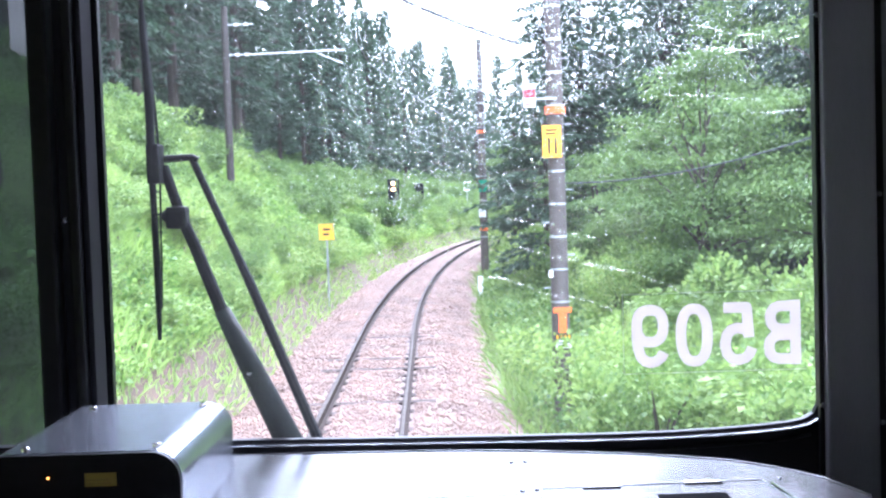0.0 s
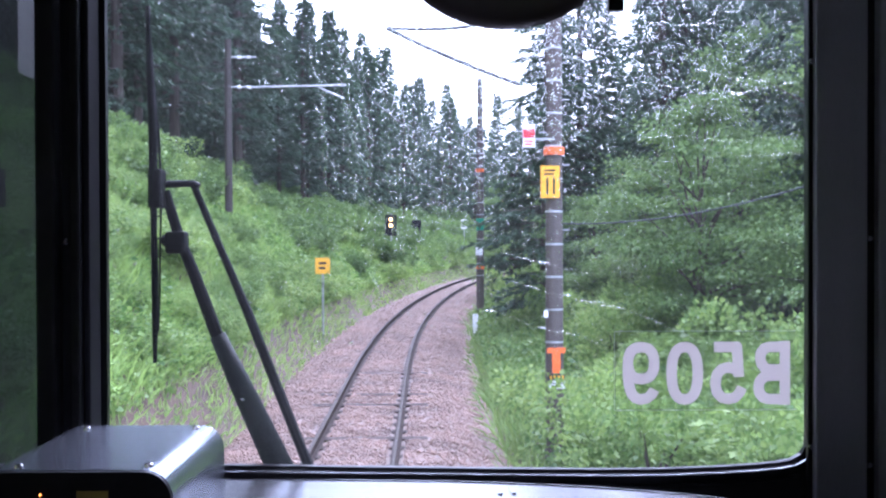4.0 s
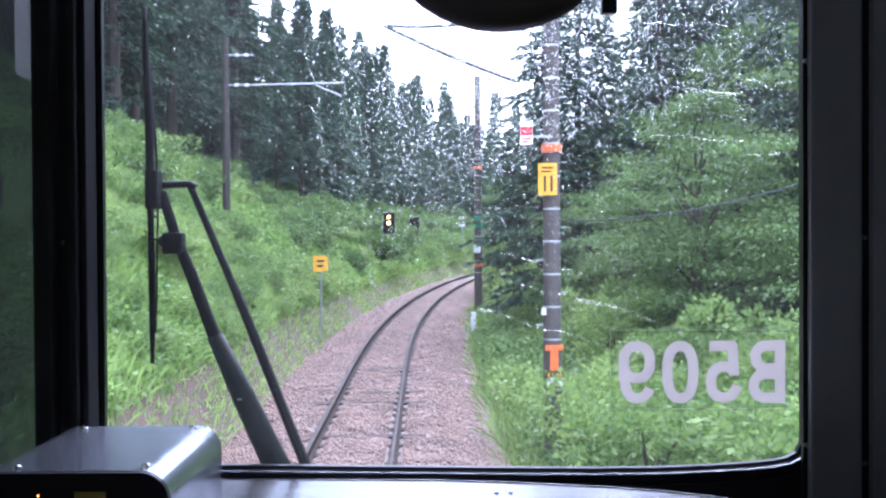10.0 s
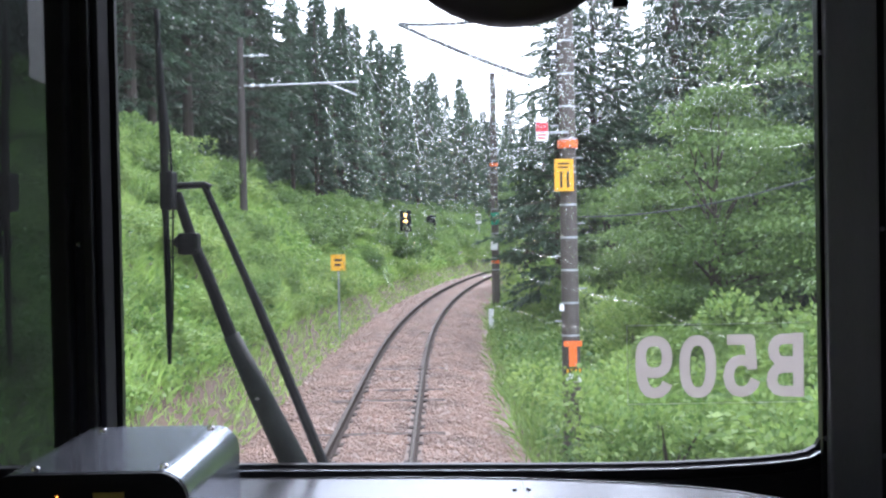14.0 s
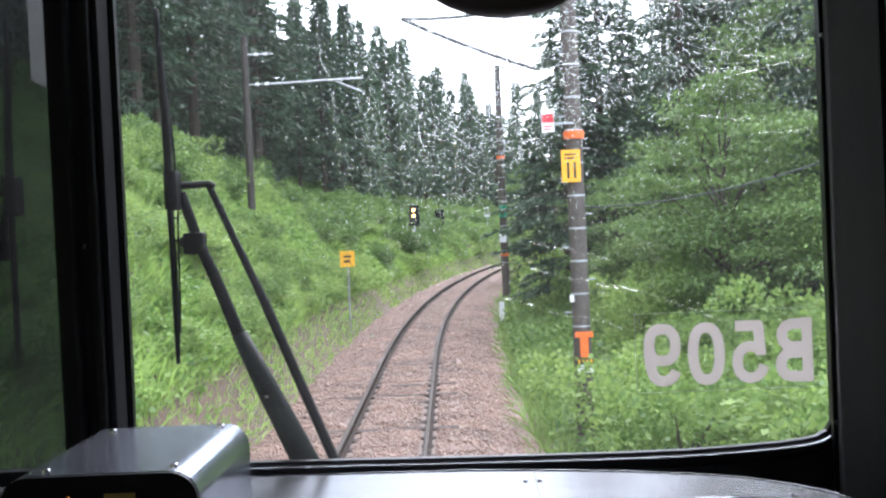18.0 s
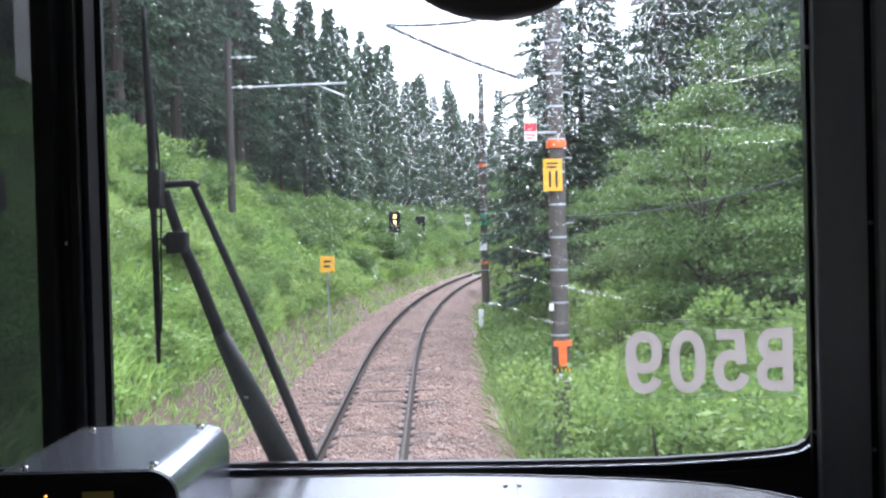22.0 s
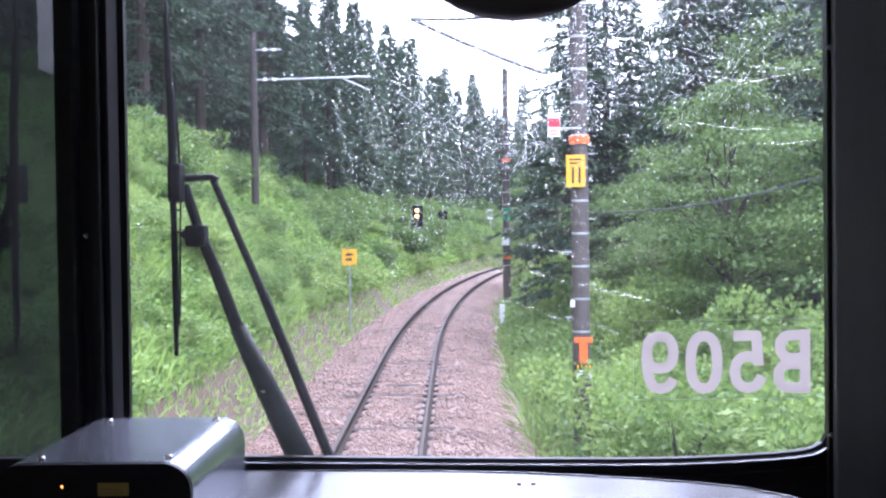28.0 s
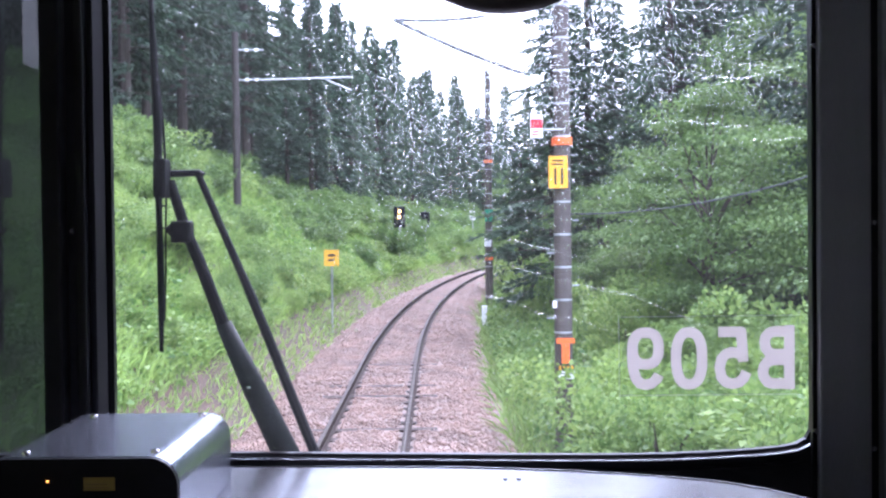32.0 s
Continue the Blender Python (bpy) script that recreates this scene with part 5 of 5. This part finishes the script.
board_on_post("line_sign", -204, 5.0, 1.9, 0.5, 1.1, PALEBLUE, "pale blue tall board in the grass", None, 3)
board_on_post("line_sign", -151, 4.3, 3.0, 0.5, 0.8, WHITE, "white line-side sign on a tall concrete post", CONCRETE, 3)
board_on_post("warning_board", -147, 3.4, 2.4, 0.5, 0.7, BROWNBOARD, "faded brown warning board on a striped post", YELLOW, 3, WHITE)
board_on_post("line_sign", -123, 3.6, 3.2, 0.5, 0.8, WHITE, "white line-side sign on a concrete post", CONCRETE, 2)
board_on_post("line_sign", -70, 3.2, 1.1, 0.45, 0.3, YELLOW, "low yellow sign on a pale post", CONCRETE, 2)
board_on_post("line_sign", 91, -3.4, 2.9, 0.45, 0.75, WHITE, "white line-side sign on a mast by the rocks", None, 3)

butterfly = thing("marker_sign", "white bow-tie shaped marker sign on a post", "sign", place=beside(-47, 3.2))
part("post", tubed([(0, 0, -0.3), (0, 0, 1.3)], 0.03, 8), STEELWORK, butterfly)
for side in (-1, 1):
    part("wing", prism(bmesh.new(), [(0.02 * side, 1.28), (0.3 * side, 1.45), (0.3 * side, 1.1)][::side], -0.05, -0.04), WHITE, butterfly)

triangle_pole = thing("warning_triangle", "yellow warning triangle on a pole's white plate", "sign", place=beside(-80.7, 2.35))
part("triangle", prism(bmesh.new(), [(-0.16, 2.3), (0.16, 2.3), (0, 2.6)], -0.04, -0.02), YELLOW, triangle_pole)
part("post", tubed([(0, 0, -0.3), (0, 0, 2.5)], 0.03, 8), STEELWORK, triangle_pole)


# the level crossing
def striped_bar(parent, a, b, r, n, name="boom"):
    a, b = Vector(a), Vector(b)
    bar = part(name, tubed([tuple(a), tuple(b)], r, 10), YELLOW, parent, "yellow and black striped")
    for k in range(n):
        p, q = a.lerp(b, (k + 0.25) / n), a.lerp(b, (k + 0.75) / n)
        part("stripe", tubed([tuple(p), tuple(q)], r * 1.04, 10), INK, bar)


CROSS_Y = -142.0
road = thing("road", "wet asphalt road over a level crossing", "road", kind="structure", place=beside(CROSS_Y, 0))
part("surface", boxed(-14, -2.2, -0.02, -0.62, 2.2, 0.28, 0.02), ASPHALT, road)
part("surface", boxed(-0.5, -2.2, -0.02, 0.5, 2.2, 0.28, 0.02), ASPHALT, road)
part("surface", boxed(0.62, -2.2, -0.02, 16, 2.2, 0.28, 0.02), ASPHALT, road)
for s, y in ((4.4, CROSS_Y - 3.0), (-4.2, CROSS_Y + 3.0)):
    x_sign = thing("crossing_signal", "crossing signal with striped yellow cross and red lamps lit", "signal", "crossing signals", place=beside(y, s))
    striped_bar(x_sign, (0, 0, -0.3), (0, 0, 3.6), 0.06, 9, "mast")
    for tilt in (-40, 40):
        arm = part("cross_board", boxed(-0.6, -0.09, -0.09, 0.6, -0.07, 0.09, 0.004, pose(0, 0, 3.4, 0, tilt, 0)), YELLOW, x_sign)
        for k in range(3):
            part("stripe", boxed(-0.45 + 0.32 * k, -0.094, -0.088, -0.29 + 0.32 * k, -0.0905, 0.088, 0, pose(0, 0, 3.4, 0, tilt, 0)), INK, arm)
    for z, dx in ((2.55, 0.12), (2.1, -0.12)):
        disc = part("lamp_disc", lathe(bmesh.new(), [(0.2, 0), (0.21, 0.02), (0.2, 0.04)], 20, pose(dx, -0.06, z, 90)), BLACK, x_sign)
        part("lens", lathe(bmesh.new(), [(0.1, 0), (0.09, 0.03), (0.04, 0.05)], 16, pose(dx, -0.1, z, 90)), REDLAMP, disc, "red lamp lit")
for s, y in ((3.0, CROSS_Y - 2.6), (-3.0, CROSS_Y + 2.6), (3.2, CROSS_Y + 2.8)):
    gate = thing("crossing_barrier", "yellow and black striped crossing barrier and its machine", "barrier", "crossing barriers", place=beside(y, s))
    part("machine", boxed(-0.25, -0.3, -0.1, 0.25, 0.3, 1.0, 0.04), YELLOW, gate)
    part("cover", boxed(-0.28, -0.33, 1.0, 0.28, 0.33, 1.08, 0.03), GREYPAINT, gate)
    striped_bar(gate, (0.2, 0, 0.9), (4.6 if s > 0 else -4.6, 0, 1.0), 0.035, 9)
for k in range(3):
    rail_guard = thing("guard_rail", "yellow and black striped guard rail by the crossing", "guard rail", "crossing guard rails", place=beside(CROSS_Y - 5 + 1.8 * k, 5.4))
    striped_bar(rail_guard, (-0.5, 0, 0.8), (0.5, 0, 0.8), 0.05, 4, "top_bar")
    for dx in (-0.5, 0.5):
        striped_bar(rail_guard, (dx, 0, -0.2), (dx, 0, 0.8), 0.05, 3, "leg")


def cabinet(y, s, w, h, label):
    t = thing("equipment_cabinet", label, "cabinet", "equipment cabinets", place=beside(y, s))
    part("body", boxed(-w / 2, -0.3, 0.1, w / 2, 0.3, h, 0.02), WHITE if h > 1.2 else CONCRETE, t)
    part("roof", boxed(-w / 2 - 0.05, -0.36, h, w / 2 + 0.05, 0.36, h + 0.05, 0.01), STEELWORK, t)
    for k in (-1, 1):
        dr = part("door", boxed(k * w / 4 - w / 4 + 0.02, -0.312, 0.18, k * w / 4 + w / 4 - 0.02, -0.301, h - 0.06, 0.004), STEELWORK, t)
        part("handle", boxed(k * 0.06 - 0.015, -0.335, h * 0.5, k * 0.06 + 0.015, -0.313, h * 0.5 + 0.14, 0.004), BLACK, dr)
    part("plinth", boxed(-w / 2 - 0.04, -0.34, -0.3, w / 2 + 0.04, 0.34, 0.1, 0.01), CONCRETE, t)


cabinet(-133, 3.4, 1.5, 1.45, "pale grey two-door equipment cabinet beside the crossing")
cabinet(-122, 3.0, 0.6, 1.1, "small grey junction cabinet on a plinth")
cabinet(134, -3.0, 0.7, 1.15, "small weathered junction cabinet in the grass")
lamp = thing("street_lamp", "slim grey street lamp by the crossing", "lamp post", place=beside(CROSS_Y + 1.0, 5.2))
part("pole", tubed([(0, 0, -0.3), (0, 0, 4.6)], [0.07, 0.05], 10), STEELWORK, lamp)
part("head", boxed(-0.45, -0.08, 4.55, 0.06, 0.08, 4.65, 0.02), STEELWORK, lamp)
hanger = thing("height_gauge", "grey pole with a striped bar and a hanging yellow sign", "gantry", place=beside(-149, 3.8))
part("pole", tubed([(0, 0, -0.3), (0, 0, 4.2)], [0.13, 0.1], 12), CONCRETE, hanger)
striped_bar(hanger, (0, 0, 3.7), (6.5, 0, 3.3), 0.06, 14, "cross_bar")
yb = plate(hanger, 3.6, 4.0, 1.0, 0.5, YELLOW, -0.06, name="hanging_sign")
bars(yb, 3.6, 4.0, 0.7, 0.35, 2, INK, -0.066)

# a mossy kerb at the start and the rock face on the bend
for k in range(8):
    kb = thing("kerb_stone", "mossy concrete kerb stone beside the ballast", "kerb", "kerb stones", place=beside(-244 + 3.2 * k, 2.3))
    part("block", boxed(-0.12, -1.58, -0.3, 0.12, 1.58, 0.12, 0.03), CONCRETE, kb)


def rock_face():
    ys = [76 + 0.7 * k for k in range(46)]
    hs = [0, 0.18, 0.36, 0.55, 0.75, 1.0]
    v = []
    for y in ys:
        fade = min(1, (y - 75.5) / 5, (108.5 - y) / 5)
        for h in hs:
            x = centre(y) - 2.35 - 0.75 * h - 0.3 * noise.noise((y * 0.8, h * 2.6, 1.0)) - 0.12 * noise.noise((y * 2.7, h * 7, 4.0))
            v.append((x, y + 0.1 * noise.noise((y, h * 5, 9.0)), -0.4 + 1.7 * h * fade))
    n = len(hs)
    f = [(j * n + i, j * n + i + 1, (j + 1) * n + i + 1, (j + 1) * n + i) for j in range(len(ys) - 1) for i in range(n - 1)]
    tagged(new("rock_face", raw_mesh("rock_face", np.array(v), np.array(f), ROCK)), "rough brown rock cutting beside the bend", "rock", kind="structure")


rock_face()

# beyond the bend: guard rails, a pale kerb with a rail fence, the tarpaulin slope
check = thing("guard_rails", "pair of rusty guard rails between the running rails", "rails", kind="structure")
for side in (-0.4, 0.4):
    part("rail", rail_profile(bmesh.new(), side, FOOT, [156 + 2 * i for i in range(20)]), RAIL_SIDE, check)
for k in range(9):
    lip = thing("kerb_stone", "pale concrete kerb along the embankment", "kerb", "kerb stones", place=beside(154 + 4 * k, -2.5))
    part("block", boxed(-0.25, -1.96, -0.5, 0.25, 1.96, 0.1, 0.03), CONCRETE, lip)
fence = thing("rail_fence", "low grey tube fence along the embankment", "fence", place=pose(0, 0, 0))
for k in range(13):
    y = 153 + 3 * k
    x = centre(y) - 3.0
    z = ground_height(x, y)
    part("post", tubed([(x, y, z - 0.3), (x, y, z + 0.9)], 0.03, 8), STEELWORK, fence)
    if k < 12:
        x2, z2 = centre(y + 3) - 3.0, ground_height(centre(y + 3) - 3.0, y + 3)
        for h in (0.45, 0.88):
            part("rail", tubed([(x, y, z + h), (x2, y + 3, z2 + h)], 0.022, 8), STEELWORK, fence)


def tarpaulin():
    v, n, m = [], 9, 60
    for j in range(m):
        y = 158 + 0.5 * j
        for i in range(n):
            s = 2.1 + 0.24 * i
            x = centre(y) + s
            v.append((x, y, ground_height(x, y) + 0.12 + 0.07 * noise.noise((s * 2, y * 1.6, 2.0)) + 0.05 * math.sin(y * 3.1)))
    f = [(j * n + i, j * n + i + 1, (j + 1) * n + i + 1, (j + 1) * n + i) for j in range(m - 1) for i in range(n - 1)]
    tagged(new("tarpaulin", raw_mesh("tarpaulin", np.array(v), np.array(f), TARP, True)), "rumpled teal tarpaulin laid along the embankment", "tarpaulin")


tarpaulin()

# the house with its parked cars
house = thing("house", "two-storey cream house over a dark open garage", "house", place=beside(222, 20, -18))
part("upper_wall", boxed(-5, -3, 2.9, 5, 3, 5.6, 0.03), RENDERED, house)
part("lower_wall", boxed(-5, 1.5, -0.6, 5, 3, 2.9), TIMBER, house, "dark timber back wall")
part("floor_slab", boxed(-5.2, -3.2, 2.7, 5.2, 3.2, 2.9, 0.03), CONCRETE, house)
for x in (-4.8, -1.6, 1.6, 4.8):
    part("post", boxed(x - 0.1, -3.0, -0.6, x + 0.1, -2.8, 2.7), TIMBER, house)
roof = part("roof", prism(bmesh.new(), [(-5.5, 5.6), (5.5, 5.6), (5.3, 5.9), (0, 7.0), (-5.3, 5.9)], -3.5, 3.5), ROOFING, house, "grey metal roof")
for x in (-3.4, 0.0, 3.4):
    w = part("window", boxed(x - 0.75, -3.05, 3.7, x + 0.75, -3.005, 4.8), DARKGLASS, house)
    part("frame", ring_plate(bmesh.new(), [(x - 0.72, 3.73), (x + 0.72, 3.73), (x + 0.72, 4.77), (x - 0.72, 4.77)], [(x - 0.8, 3.65), (x + 0.8, 3.65), (x + 0.8, 4.85), (x - 0.8, 4.85)], -3.1, -3.01), STEELWORK, w)
yard = tagged(mesh_object("yard", boxed(-8, -7, -0.35, 8, -3.2, 0.02, 0.02), ASPHALT), "wet grey yard before the house", "yard", kind="structure")
yard.matrix_basis = house.matrix_basis.copy()


def car(x):
    k = thing("car", "small white car parked before the house", "car", "parked cars", place=house.matrix_basis @ pose(x, -4.9, 0.02))
    side = [(-0.8, 0.25), (0.8, 0.25), (0.84, 0.6), (0.8, 0.95), (0.62, 1.5), (-0.62, 1.5), (-0.8, 0.95), (-0.84, 0.6)]
    part("body", prism(bmesh.new(), [(a, b if b < 1 else 0.95) for a, b in side], -1.7, 1.7), CARPAINT, k)
    part("cabin", prism(bmesh.new(), [(-0.76, 0.95), (0.76, 0.95), (0.6, 1.48), (-0.6, 1.48)], -1.1, 1.2), DARKGLASS, k)
    part("roof", boxed(-0.6, -1.0, 1.48, 0.6, 1.1, 1.53, 0.02), CARPAINT, k)
    for sx in (-0.6, 0.6):
        part("headlight", boxed(sx - 0.15, -1.74, 0.66, sx + 0.15, -1.69, 0.82, 0.02), CHROME, k)
    for sx in (-0.75, 0.75):
        for sy in (-1.1, 1.1):
            wh = part("wheel", lathe(bmesh.new(), [(0.3, -0.1), (0.31, -0.08), (0.31, 0.08), (0.3, 0.1)], 18, pose(sx, sy, 0.31, 0, 90)), RUBBER, k)
            part("rim", lathe(bmesh.new(), [(0.19, -0.105), (0.19, 0.105)], 14, pose(sx, sy, 0.31, 0, 90)), STEELWORK, wh)


car(-1.5)
car(1.9)
tower = thing("lattice_mast", "tall grey lattice mast with cross-arms", "mast", place=beside(236, -7))
for dx in (-0.25, 0.25):
    for dy in (-0.25, 0.25):
        part("leg", tubed([(dx, dy, -0.3), (dx * 0.4, dy * 0.4, 16)], 0.04, 6), STEELWORK, tower)
for k in range(15):
    r = 0.25 * (1 - 0.6 * k / 16)
    part("brace", tubed([(-r, -r, k), (r, -r, k + 1)], 0.018, 5), STEELWORK, tower)
for z in (12.5, 14.5):
    part("cross_arm", tubed([(-1.3, 0, z), (1.3, 0, z)], 0.04, 6), STEELWORK, tower)
white_post = thing("distance_post", "small white post beside the embankment fence", "post", place=beside(186, -3.8))
part("post", boxed(-0.1, -0.08, -0.2, 0.1, 0.08, 1.1, 0.02), WHITE, white_post)

# woods on both sides of the line behind, and scattered trees ahead
for k in range(74):
    y = -262 + 3.4 * k + rs.uniform(-1, 1)
    s = rs.uniform(7.5, 20) * (1 if k % 2 else -1)
    if abs(y - CROSS_Y) < 6:
        continue
    g = rs.uniform(0.8, 1.2)
    tree("c", FAR_CEDARS[k % 2], centre(y) + s, y, (g, g), rs.uniform(0, 360))
for k in range(26):
    y = 150 + 4.2 * k + rs.uniform(-1, 1)
    s = rs.uniform(7, 16) * (-1 if k % 3 else 1)
    if s > 0 and 205 < y < 240:
        continue
    g = rs.uniform(0.7, 1.1)
    tree("b", BROADS[k % 3], centre(y) + s, y, (g, g), rs.uniform(0, 360))
blades("line_grass", "green grass along the line behind the train", 26000, (2.2, 9.0), (-260, -4), (0.3, 0.8), VERGE, 61, 0.06, 1.0)
blades("line_grass", "green grass along the line behind the train", 26000, (-9.0, -2.2), (-260, -4), (0.3, 0.8), VERGE, 62, 0.06, 1.0)
for k in range(22):
    y = 74 + 1.6 * k
    plant("shrub", "green shrub hanging over the rock cutting", "shrub", "shrubs on the bank", LOW_SHRUBS[k % 2], centre(y) - rs.uniform(2.9, 4.2), y, (rs.uniform(0.9, 1.5), rs.uniform(0.8, 1.3)), rs.uniform(0, 360), -0.1, ("stems", "leaves"))
